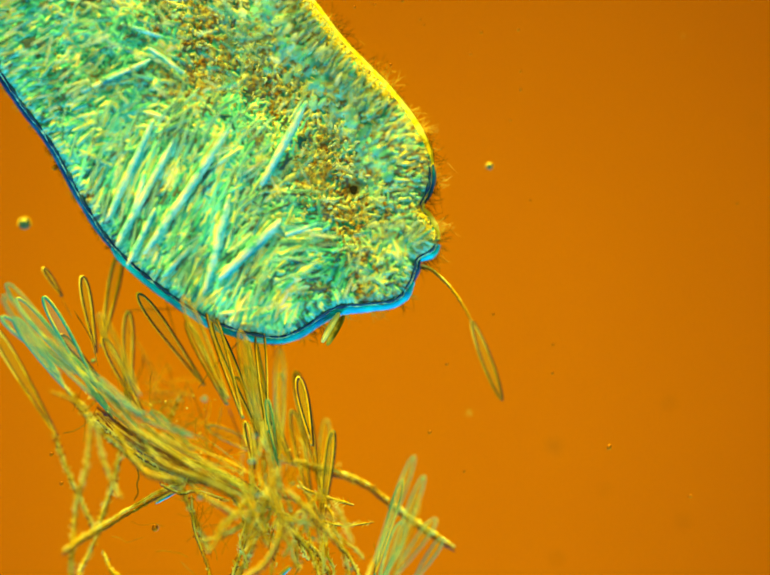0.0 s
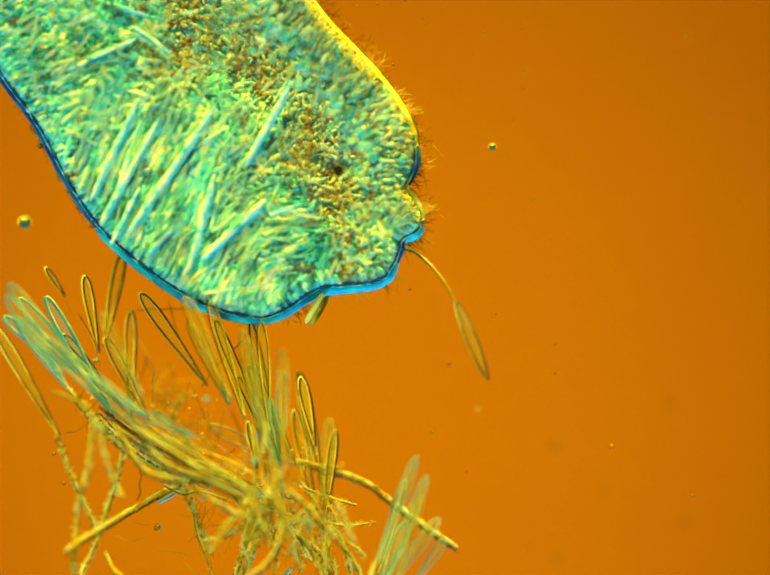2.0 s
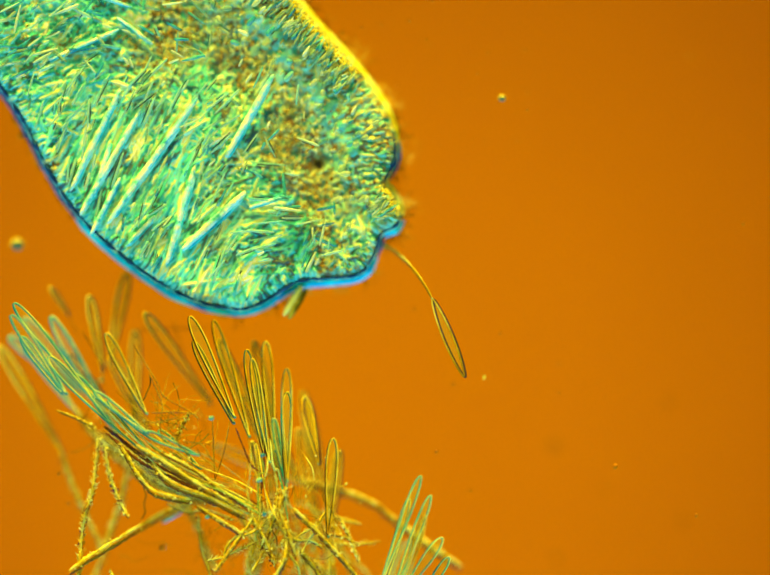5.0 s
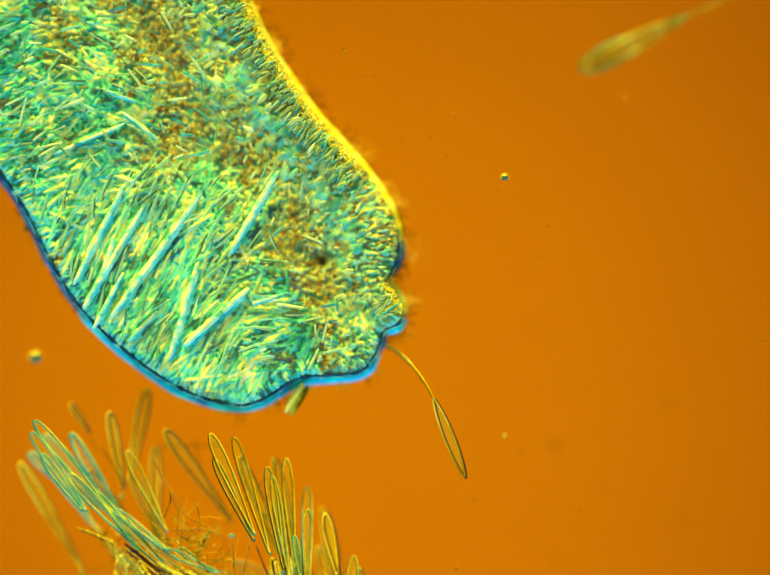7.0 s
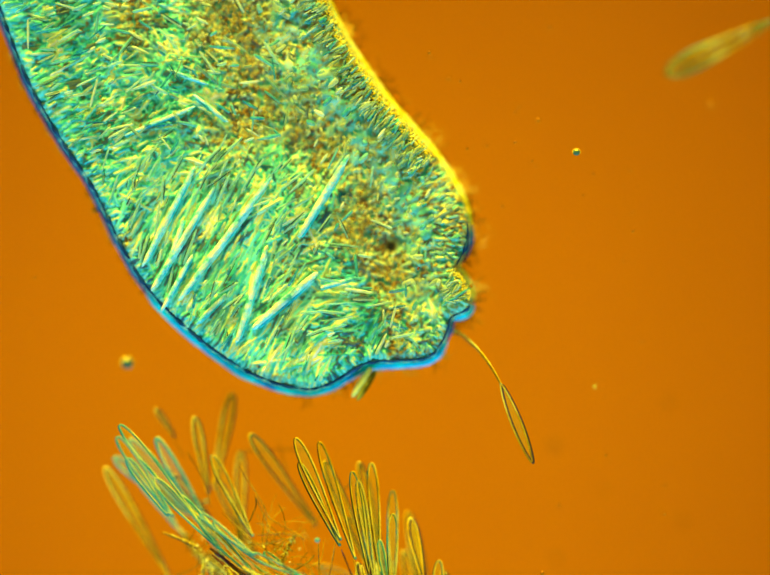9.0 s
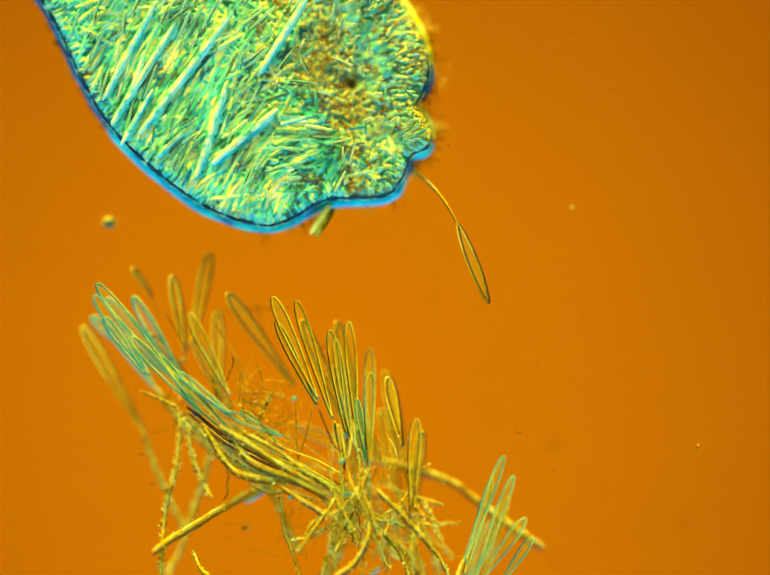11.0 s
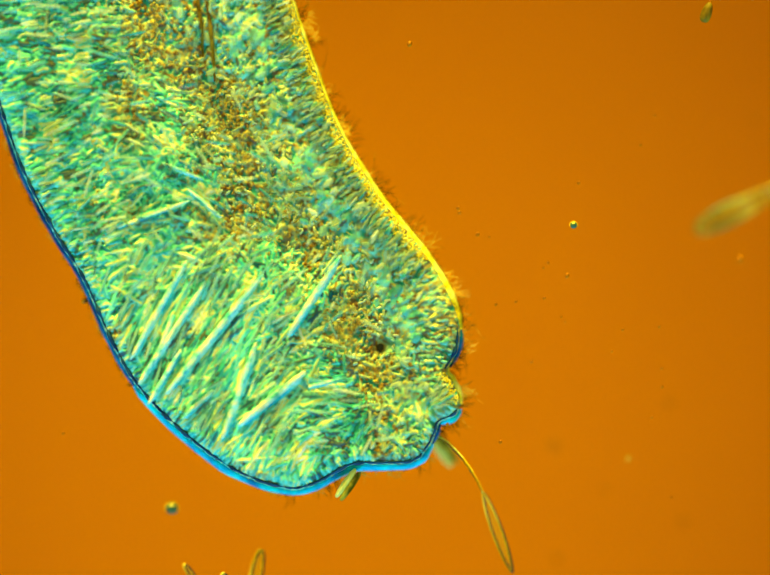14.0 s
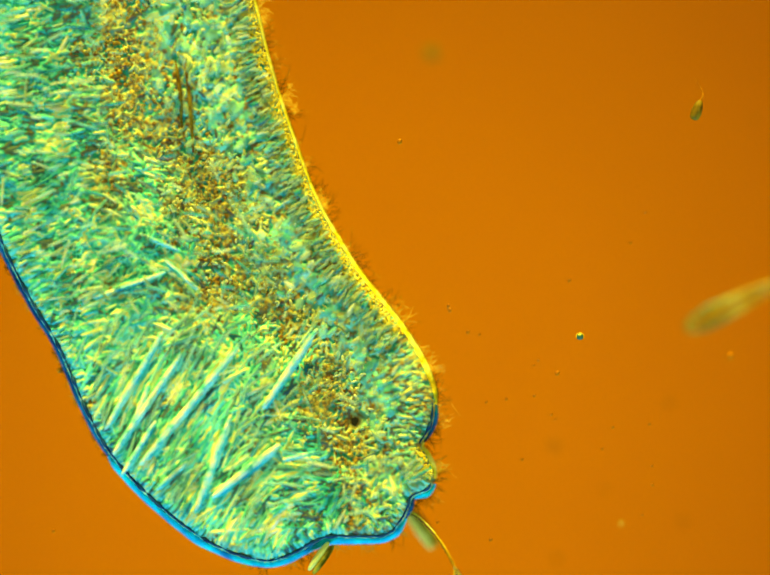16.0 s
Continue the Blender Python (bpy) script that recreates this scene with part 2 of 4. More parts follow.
def lump(centre, axis, length, radius, sides=6, rings=4, taper=0.0, blunt=0.7):
    """A long rounded grain along axis."""
    axis = np.array(axis, float)
    axis /= np.linalg.norm(axis)
    side = np.cross(axis, (0, 0, 1.0))
    if np.linalg.norm(side) < 1e-6:
        side = np.array((1.0, 0, 0))
    side /= np.linalg.norm(side)
    up = np.cross(side, axis)
    c = np.array(centre, float)
    verts = [c - axis * length / 2]
    for i in range(1, rings + 1):
        a = math.pi * i / (rings + 1)
        r = radius * math.sin(a) ** blunt * (1 - taper * (i / (rings + 1) - 0.5))
        o = c - axis * (math.cos(a) * length / 2)
        for k in range(sides):
            b = 2 * math.pi * k / sides
            verts.append(o + r * (math.cos(b) * side + math.sin(b) * up))
    verts.append(c + axis * length / 2)
    faces = [(0, 1 + (k + 1) % sides, 1 + k) for k in range(sides)]
    for i in range(rings - 1):
        for k in range(sides):
            m = (k + 1) % sides
            faces.append((1 + i * sides + k, 1 + i * sides + m, 1 + (i + 1) * sides + m, 1 + (i + 1) * sides + k))
    last = len(verts) - 1
    b = 1 + (rings - 1) * sides
    faces += [(last, b + k, b + (k + 1) % sides) for k in range(sides)]
    return verts, faces


class Heap:
    """Collects pieces that become one mesh."""

    def __init__(self):
        self.verts, self.faces = [], []

    def add(self, piece):
        o = len(self.verts)
        self.verts.extend(piece[0])
        self.faces.extend(tuple(i + o for i in f) for f in piece[1])


# ---- setting: the condenser's lit lens ----
def condenser():
    n = 48
    verts = [(0, 0, 0)] + [(3.2 * math.cos(2 * math.pi * k / n), 3.2 * math.sin(2 * math.pi * k / n), 0) for k in range(n)]
    ob = link_mesh("backdrop", verts, [(0, 1 + k, 1 + (k + 1) % n) for k in range(n)], LIGHT, smooth=False)
    return tagged(ob, "evenly glowing orange light field of the microscope condenser", "light field", kind="structure")


backdrop = condenser()


def glass_slide():
    """The glass that everything lies on: clear, with a faint gloss."""
    m, n, l, out = material("slide_glass")
    t, g, mix = n.new("ShaderNodeBsdfTransparent"), n.new("ShaderNodeBsdfGlossy"), n.new("ShaderNodeMixShader")
    t.inputs[0].default_value = (0.99, 0.99, 0.985, 1)
    g.inputs["Roughness"].default_value = 0.3
    mix.inputs[0].default_value = 0.004
    l.new(t.outputs[0], mix.inputs[1])
    l.new(g.outputs[0], mix.inputs[2])
    l.new(mix.outputs[0], out.inputs[0])
    x, y, a, b = 1.7, 1.3, -0.075, -0.12
    v = [(-x, -y, a), (x, -y, a), (x, y, a), (-x, y, a), (-x, -y, b), (x, -y, b), (x, y, b), (-x, y, b)]
    f = [(0, 1, 2, 3), (7, 6, 5, 4), (0, 4, 5, 1), (1, 5, 6, 2), (2, 6, 7, 3), (3, 7, 4, 0)]
    ob = link_mesh("glass_slide", v, f, m, smooth=False)
    return tagged(ob, "clear glass microscope slide under the water film", "glass slide", kind="structure")


glass_slide()

# ---- the flatworm ----
ANCHOR = (700, 850)
LEFT = [(-90, -640), (-230, -520), (-230, -280), (-123, 0), (-54, 150), (-1, 300), (56, 470), (121, 600), (182, 700), (240, 830), (300, 930),
        (400, 1030), (500, 1100), (600, 1133), (660, 1122), (730, 1086), (800, 1083), (848, 1081), (872, 1070)]
RIGHT = [(-60, -650), (200, -600), (420, -400), (535, -170), (578, 0), (612, 130), (655, 260), (710, 400), (790, 535), (870, 636), (920, 714), (949, 785),
         (952, 832), (942, 864), (926, 892), (936, 910), (948, 938), (953, 962), (946, 980), (930, 990), (911, 998), (904, 1018), (893, 1042)]
NT, NS = 110, 56
left = curve_through(LEFT, 400)
right = curve_through(RIGHT, 400)


def along(curve, pts, n):
    """The curve's places that share a parameter with the control places, so that both flanks keep pace."""
    idx = [int(np.argmin(np.hypot(*(curve - np.array(p)).T))) for p in pts]
    f = np.interp(np.linspace(0, len(pts) - 1, n), range(len(pts)), idx)
    return np.array([[np.interp(x, range(len(curve)), curve[:, k]) for k in (0, 1)] for x in f])


edge_l, edge_r = along(left, LEFT, NT), along(right, RIGHT, NT)


def dome(s, t):
    """Height of the back over the rim, s across (0 to 1), t along (0 tail to 1 head)."""
    high = 0.038 * min(1.0, (1 - t) / 0.10 + 0.25) * min(1.0, t / 0.1 + 0.05)
    return high * (1 - abs(2 * s - 1) ** 16) ** 0.6


RIM_Z, HIGH_BACK = 0.028, 0.025
GROOVE = 0.010             # how much deeper the gut lies


def local(u, v, z):
    return ((u - ANCHOR[0]) * S, (ANCHOR[1] - v) * S, z)


ANGLES = [(30, 150, 10, 22), (150, 250, 5, 22), (100, 480, 20, 16), (230, 560, 25, 25), (210, 720, 15, 30), (300, 800, 61, 7), (400, 850, 58, 7),
          (500, 900, 65, 10), (420, 1000, 55, 10), (580, 930, 40, 12), (620, 1090, 60, 14), (780, 1050, 70, 20), (680, 990, 5, 20),
          (690, 900, -10, 20), (700, 700, 57, 35), (640, 250, 35, 18), (720, 420, 35, 16), (830, 620, 45, 20), (880, 770, 25, 22),
          (780, 750, 70, 40), (450, 200, 80, 40), (500, 450, -30, 50), (350, 380, -20, 40), (450, 550, -40, 40), (560, 600, 0, 80),
          (760, 850, 0, 80), (850, 950, 60, 40)]
GUTLINE = [(300, -100), (310, 120), (340, 230), (420, 300), (500, 400), (560, 560), (700, 690), (745, 800), (770, 900)]


def heading(u, v, rng, loose=1.0):
    w = np.array([1 / ((u - a) ** 2 + (v - b) ** 2 + 400) ** 1.5 for a, b, _, _ in ANGLES])
    k = rng.choices(range(len(ANGLES)), list(w))[0]
    return ANGLES[k][2] + loose * rng.gauss(0, ANGLES[k][3])


BIG = (((285, 862), (402, 660), 6), ((300, 915), (440, 705), 6), ((320, 955), (390, 840), 5), ((345, 950), (548, 700), 7), ((600, 825), (710, 660), 7),
       ((468, 1030), (540, 832), 7), ((505, 1000), (645, 888), 8), ((330, 880), (372, 770), 5), ((385, 990), (450, 930), 5),
       ((250, 600), (400, 545), 4), ((400, 520), (470, 580), 4), ((345, 465), (430, 500), 3.5), ((640, 925), (720, 905), 4))


BROWN = ((448, 610, 50, 0.8), (584, 887, 34, 0.7), (304, 98, 50, 0.8), (323, 209, 55, 0.8), (286, 331, 40, 0.7), (300, 404, 36, 0.6), (633, 930, 30, 0.5),
         (220, 97, 30, 0.5), (496, 379, 30, 0.4), (470, 700, 30, 0.4), (743, 782, 26, 0.5))   # brown spots: place, size, depth of tint
U0, V0, STEP = -300, -700, 1.6
RW, RH = 810, 1180


def relief():
    """Height, rod tint and gut tint of the back, on a plan raster: thousands of small rods and grains pressed together."""
    rng = random.Random(4)
    high, tint, gut_tint = np.zeros((RH, RW)), np.full((RH, RW), 0.3), np.zeros((RH, RW))
    gut = curve_through(GUTLINE, 60)
    border = np.vstack([left[::3], right[::-3]])

    def press(u, v, length, radius, angle, lift, colour, brown, steep=1.35):
        x, y = (u - U0) / STEP, (v - V0) / STEP
        r = int((length / 2 + radius) / STEP) + 2
        x0, x1, y0, y1 = int(x) - r, int(x) + r + 1, int(y) - r, int(y) + r + 1
        if x0 < 0 or y0 < 0 or x1 >= RW or y1 >= RH:
            return
        gx, gy = np.meshgrid((np.arange(x0, x1) - x) * STEP, (np.arange(y0, y1) - y) * STEP)
        a = radians(angle)
        p, q = gx * math.cos(a) - gy * math.sin(a), gx * math.sin(a) + gy * math.cos(a)
        shape = 1 - (np.abs(p) / (length / 2)) ** 3 - (q / radius) ** 2
        h = np.where(shape > 0, lift + radius * steep * np.sqrt(np.maximum(shape, 0)), -99)
        win = h > high[y0:y1, x0:x1]
        high[y0:y1, x0:x1][win] = h[win]
        tint[y0:y1, x0:x1][win] = colour
        gut_tint[y0:y1, x0:x1][win] = brown

    for n in range(60000):
        u, v = rng.uniform(-290, 980), rng.uniform(-680, 1150)
        d = np.hypot(*(gut - (u, v)).T).min()
        patch = noise.noise((u * 0.013, v * 0.013, 7)) + 0.5 * noise.noise((u * 0.035, v * 0.035, 2))
        brown = min(1.0, max(0.0, 1.1 * math.exp(-(d / 66) ** 2) + 1.1 * (patch - 0.10)))
        for a, b, r, much in BROWN:
            brown += much * math.exp(-((u - a) ** 2 + (v - b) ** 2) / r ** 2)
        brown = min(1, brown) if u > 190 else 0.2 * min(1, brown)
        beyond = u - float(np.interp(v, gut[:, 1], gut[:, 0]))
        if beyond > 0:
            brown = min(1, brown + 0.40)
        flank = 0.22 if beyond > 40 and v < 800 else 0
        low = 230 < u < 690 and 640 < v < 1110 and d > 60
        if rng.random() < 0.75 * brown:
            press(u, v, rng.uniform(5, 13), rng.uniform(2.2, 4.3), rng.uniform(0, 180), rng.uniform(0, 4), rng.random(), min(1, 0.65 + 0.5 * rng.random()))
        else:
            rim = np.hypot(*(border - (u, v)).T)
            k = int(rim.argmin())
            right_flank = beyond > 40 and v < 860
            if rim[k] < (66 if right_flank else 34) and v > -200:
                a, b = border[k - 2], border[(k + 2) % len(border)]
                across = math.degrees(math.atan2(b[0] - a[0], b[1] - a[1])) + rng.gauss(0, 14)
                press(u, v, rng.uniform(14, 30), rng.uniform(1.8, 3.0), across, rng.uniform(1, 6), rng.choice((0.05, 0.2, 0.3, 0.4, 0.45, 0.62, 0.62, 0.8, 0.94)), 0.5 * brown if not right_flank else rng.choice((0.1, 0.5, 0.8, 0.9)))
                continue
            if right_flank and rng.random() < 0.10:
                press(u, v, rng.uniform(22, 46), rng.uniform(6, 11), heading(u, v, rng), rng.uniform(2, 5), rng.choice((0.3, 0.42, 0.52, 0.64, 0.72, 0.88)), 0.3 * brown, 0.5)
                continue
            L = 18 + 78 * rng.random() ** 1.5 if low else (8 + 22 * rng.random() ** 1.5 if beyond > 110 and v < 800 else 10 + 34 * rng.random() ** 1.5)
            press(u, v, L, 1.6 + 2.9 * rng.random() ** 2, heading(u, v, rng), rng.uniform(0, 5.5), min(1, max(0.17 if beyond < -100 and not low else 0.09, rng.betavariate(1.1, 1.3) + flank * rng.random() + (0.06 if low else 0.02 if beyond < -100 else 0) + 0.50 * noise.noise((u * 0.02, v * 0.02, 11)) + 0.30 * noise.noise((u * 0.045, v * 0.07, 17)))), 0.6 * brown)
    for (a, b), (c, d), w in BIG:
        long, angle = math.hypot(c - a, d - b), math.degrees(math.atan2(b - d, c - a))
        for n in range(16):
            f, g = rng.random(), rng.gauss(0, 2.2 * w)
            press(a + (c - a) * f + g, b + (d - b) * f + 0.4 * g, rng.uniform(0.15, 0.45) * long, rng.uniform(1.6, 3.0), angle + rng.gauss(0, 4), rng.uniform(3.5, 6), rng.choice((0.36, 0.45, 0.62, 0.62, 0.8, 0.88)), 0)
    uu, vv = np.meshgrid(U0 + STEP * np.arange(RW), V0 + STEP * np.arange(RH))

    def soften(grid, times):
        out = grid.copy()
        for n in range(times):
            for axis in (0, 1):
                out = 0.25 * np.roll(out, 1, axis) + 0.5 * out + 0.25 * np.roll(out, -1, axis)
        return out

    # patches of the tissue are smoothed to look out of focus, the rest is crisp
    cells = np.array([[noise.noise((u * 0.012, v * 0.012, 20)) for u in range(U0, U0 + 1312, 16)] for v in range(V0, V0 + 1904, 16)])
    rows = np.clip((vv - V0) / 16, 0, cells.shape[0] - 1.01)
    cols = np.clip((uu - U0) / 16, 0, cells.shape[1] - 1.01)
    r0, c0 = rows.astype(int), cols.astype(int)
    fr, fc = rows - r0, cols - c0
    mask = (cells[r0, c0] * (1 - fr) + cells[r0 + 1, c0] * fr) * (1 - fc) + (cells[r0, c0 + 1] * (1 - fr) + cells[r0 + 1, c0 + 1] * fr) * fc
    mask = np.clip(0.40 + 1.9 * mask, 0, 0.92)
    band = (uu > 230) & (uu < 680) & (vv > 640) & (vv < 1100)
    mask = np.where(band, 0.2 * mask, 0.8 * mask)
    crisp = [soften(g, 1) for g in (high, tint, gut_tint)]
    smooth = [soften(g, k) for g, k in ((high, 7), (tint, 4), (gut_tint, 5))]
    return [c * (1 - mask) + m * mask for c, m in zip(crisp, smooth)]


def body_mesh(worm):
    """The body: the pressed back above, the plain belly below, meeting in the rim."""
    high, tint, gut_tint = relief()
    loop = np.vstack([left, right[::-1]])
    us, vs = U0 + STEP * np.arange(RW), V0 + STEP * np.arange(RH)
    inside = np.zeros((RH, RW), bool)
    nxt = np.roll(loop, -1, 0)
    for row, v in enumerate(vs):
        hit = (loop[:, 1] > v) != (nxt[:, 1] > v)
        a, b = loop[hit], nxt[hit]
        for x in a[:, 0] + (v - a[:, 1]) / (b[:, 1] - a[:, 1]) * (b[:, 0] - a[:, 0]):
            inside[row] ^= us > x
    # distance to the rim, spread inwards step by step
    depth = np.where(inside, 1e3, 0.0)
    for n in range(24):
        for dy, dx in ((0, 1), (0, -1), (1, 0), (-1, 0), (1, 1), (1, -1), (-1, 1), (-1, -1)):
            depth = np.minimum(depth, np.roll(depth, (dy, dx), (0, 1)) + STEP * math.hypot(dx, dy))
    depth = np.minimum(depth, 36)
    f = np.clip(depth / 26, 0, 1)
    rise = HIGH_BACK * np.sqrt(1 - (1 - f) ** 2.6)
    z = RIM_Z + rise + (high - 4) * S * np.clip(depth / 5, 0, 1)
    # the gut lies a little deeper
    gut = curve_through(GUTLINE, 40)
    near = np.full((RH, RW), 1e9)
    gu, gv = np.meshgrid(us, vs)
    for a, b in gut:
        near = np.minimum(near, (gu - a) ** 2 + (gv - b) ** 2)
    z -= GROOVE * np.exp(-near / 95 ** 2) * np.clip(depth / 36, 0, 1)
    pit = (gu - 792) ** 2 + (gv - 842) ** 2      # the eye lies in a pit
    z -= 0.010 * np.exp(-pit / 20 ** 2)
    brown = np.exp(-pit / 15 ** 2)
    tint, gut_tint = tint * (1 - 0.8 * brown), np.maximum(gut_tint, brown)
    keep = inside.copy()
    for dy, dx in ((0, 1), (0, -1), (1, 0), (-1, 0)):
        keep |= np.roll(inside, (dy, dx), (0, 1))
    number = np.full((RH, RW), -1)
    number[keep] = np.arange(int(keep.sum()))
    uu, vv = np.meshgrid(us, vs)
    verts = np.c_[(uu[keep] - ANCHOR[0]) * S, (ANCHOR[1] - vv[keep]) * S, z[keep]]
    quads = np.stack([number[:-1, :-1], number[1:, :-1], number[1:, 1:], number[:-1, 1:]], -1).reshape(-1, 4)
    quads = quads[(quads >= 0).all(1)]
    me = bpy.data.meshes.new("back")
    me.from_pydata(verts.tolist(), [], quads.tolist())
    me.materials.append(SKIN)
    me.polygons.foreach_set("use_smooth", [True] * len(me.polygons))
    for name, grid in (("rod_tint", tint), ("gut_tint", gut_tint)):
        me.attributes.new(name, "FLOAT", "POINT").data.foreach_set("value", grid[keep].astype(np.float32))
    back = new("back", me)
    back.parent = worm
    tagged(back, "back pressed full of teal and yellow rods")
    belly = []
    for i in range(NT):
        for k in range(NS):
            x = k / (NS - 1)
            u, v = edge_l[i] * (1 - x) + edge_r[i] * x
            belly.append(local(u, v, RIM_Z - 0.9 * dome(x, i / (NT - 1))))
    idx = np.arange(NT * NS).reshape(NT, NS)
    faces = np.stack([idx[:-1, :-1], idx[:-1, 1:], idx[1:, 1:], idx[1:, :-1]], -1).reshape(-1, 4)
    link_mesh("belly", belly, faces.tolist(), ROD, worm)


def flatworm():
    worm = tagged(new("flatworm"), "teal and yellow translucent flatworm packed with shining rods", "flatworm")
    body_mesh(worm)

    # the cuticle round the rim, relief light painted in: blue along the under flank, yellow along the upper
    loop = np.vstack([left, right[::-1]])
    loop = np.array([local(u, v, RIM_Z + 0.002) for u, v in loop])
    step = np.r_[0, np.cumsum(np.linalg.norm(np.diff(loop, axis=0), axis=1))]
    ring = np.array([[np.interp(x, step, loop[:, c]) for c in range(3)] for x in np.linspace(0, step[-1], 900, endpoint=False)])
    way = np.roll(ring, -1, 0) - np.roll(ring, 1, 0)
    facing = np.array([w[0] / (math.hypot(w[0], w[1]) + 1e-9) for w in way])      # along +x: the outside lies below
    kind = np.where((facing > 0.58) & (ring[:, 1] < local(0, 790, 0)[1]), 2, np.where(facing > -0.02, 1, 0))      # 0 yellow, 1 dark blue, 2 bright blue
    runs, start = [], 0
    for i in range(1, len(ring) + 1):
        if i == len(ring) or kind[i] != kind[start]:
            runs.append((start, i))
            start = i
    for a, b in runs:
        if b - a < 6:
            continue
        piece = ring[a:min(b + 2, len(ring))].copy()
        if kind[a]:
            way_out = np.stack([way[:, 1], -way[:, 0], 0 * way[:, 0]], 1)[a:a + len(piece)]
            piece += way_out / (np.linalg.norm(way_out, axis=1)[:, None] + 1e-9) * 1.0 * S
        ends = np.minimum(1, np.minimum(np.arange(len(piece)) + 4, np.arange(len(piece))[::-1] + 4) / 9)
        wide, mat, says = ((0.0048, YELLOW_RELIEF, "bright yellow cuticle"), (0.0032, NAVY_RELIEF, "dark blue cuticle"), (0.0054, BLUE_RELIEF, "bright blue cuticle"))[kind[a]]
        if kind[a] == 0:
            ends = ends * np.interp(piece[:, 1], [local(0, 700, 0)[1], local(0, 350, 0)[1]], [1.05, 0.55])
        if kind[a] == 0 and b - a > 60:
            outward = np.stack([way[:, 1], -way[:, 0], 0 * way[:, 0]], 1)[a:a + len(piece)]
            outward /= np.linalg.norm(outward, axis=1)[:, None] + 1e-9
            link_mesh("cuticle_outline", *tube(piece + outward * (0.9 * wide * ends[:, None] + 0.0006), 0.0010 * ends, 5), DUCT, worm, "fine dark olive outer seam")
        uneven = 1 + 0.25 * np.array([noise.noise((q[0] * 40, q[1] * 40, 0)) for q in piece])
        # A dark line inside the blue rim paints the shaded edge.
        if kind[a]:
            inward = np.stack([-way[:, 1], way[:, 0], 0 * way[:, 0]], 1)[a:a + len(piece)]
            inward /= np.linalg.norm(inward, axis=1)[:, None] + 1e-9
            rough = np.clip(0.8 + 1.3 * np.array([noise.noise((q[0] * 110, q[1] * 110, 5)) for q in piece]), 0.1, 1.8)
            link_mesh("cuticle_relief_line", *tube(piece + inward * 6.5 * S + np.array((0, 0, 0.019)), 0.0017 * ends * rough, 6, False, 1.2), RELIEF_LINE, worm, "dark navy lining of the cuticle")
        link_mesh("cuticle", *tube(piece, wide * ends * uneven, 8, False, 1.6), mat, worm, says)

    rng = random.Random(4)
    # the large single rods, each a pale and a blue-green half whose tints paint the relief
    for (a, b), (c, d), w in BIG:
        mid = ((a + c) / 2, (b + d) / 2)
        z = RIM_Z + HIGH_BACK + 0.004
        long = math.hypot(c - a, d - b)
        x, y = (d - b) / long, -(c - a) / long
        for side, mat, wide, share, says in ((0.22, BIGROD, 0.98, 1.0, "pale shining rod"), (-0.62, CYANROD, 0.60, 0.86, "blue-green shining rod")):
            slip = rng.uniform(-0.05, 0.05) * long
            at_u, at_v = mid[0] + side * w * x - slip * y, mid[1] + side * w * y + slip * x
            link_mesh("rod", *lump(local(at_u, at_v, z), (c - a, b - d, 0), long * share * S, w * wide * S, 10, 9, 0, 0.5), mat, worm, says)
    for (a, b), (c, d) in (((418, 112), (432, 250)), ((436, 105), (456, 300))):
        pts = curve_through([local(a, b, RIM_Z + HIGH_BACK + 0.003), local((a + c) / 2 + 3, (b + d) / 2, RIM_Z + HIGH_BACK + 0.004), local(c, d, RIM_Z + HIGH_BACK - 0.003)], 20)
        link_mesh("gland_duct", *tube(pts, np.r_[np.linspace(2, 5, 10), np.linspace(5, 2, 10)] * S, 8), DUCT, worm, "dark brown duct")
    link_mesh("eye_spot", *lump(local(792, 842, RIM_Z + HIGH_BACK - 0.022), (1, 0.6, 0), 30 * S, 14 * S, 12, 7), EYE, worm, "dark eye spot")
    link_mesh("wart", *lump(local(188, 745, RIM_Z), (1, 0.4, 0), 16 * S, 6 * S, 8, 5), GRIT, worm)

    # cilia round the rim
    hairs = Heap()
    m = len(ring)
    for n in range(3600):
        x = rng.random() * m
        i = int(x)
        p = ring[i]
        if noise.noise((p[0] * 45, p[1] * 45, 3)) < rng.uniform(-0.3, 0.35):
            continue
        w = ring[(i + 1) % m] - ring[i - 1]
        w /= np.linalg.norm(w) + 1e-9
        out = np.array((w[1], -w[0], 0))
        right_side = p[0] > local(430, 560, 0)[0] + 0.3 * (p[1] - local(430, 560, 0)[1]) * -1
        L = rng.uniform(8, 24) * S * (1.6 if right_side else 0.7) * (1 + 0.5 * noise.noise((p[0] * 60, p[1] * 60, 0)))
        bend = rng.gauss(0, 0.5)
        q = p + w * rng.uniform(-2, 2) * S
        pts = [q + out * L * k / 3 + w * L * bend * (k / 3) ** 2 for k in range(4)]
        hairs.add(tube(pts, [1.5 * S, 1.2 * S, 0.9 * S, 0.4 * S], 3))
    tagged(link_mesh("cilia", hairs.verts, hairs.faces, HAIR, worm, "fine fringe of cilia"), kind="stuff")
    return worm


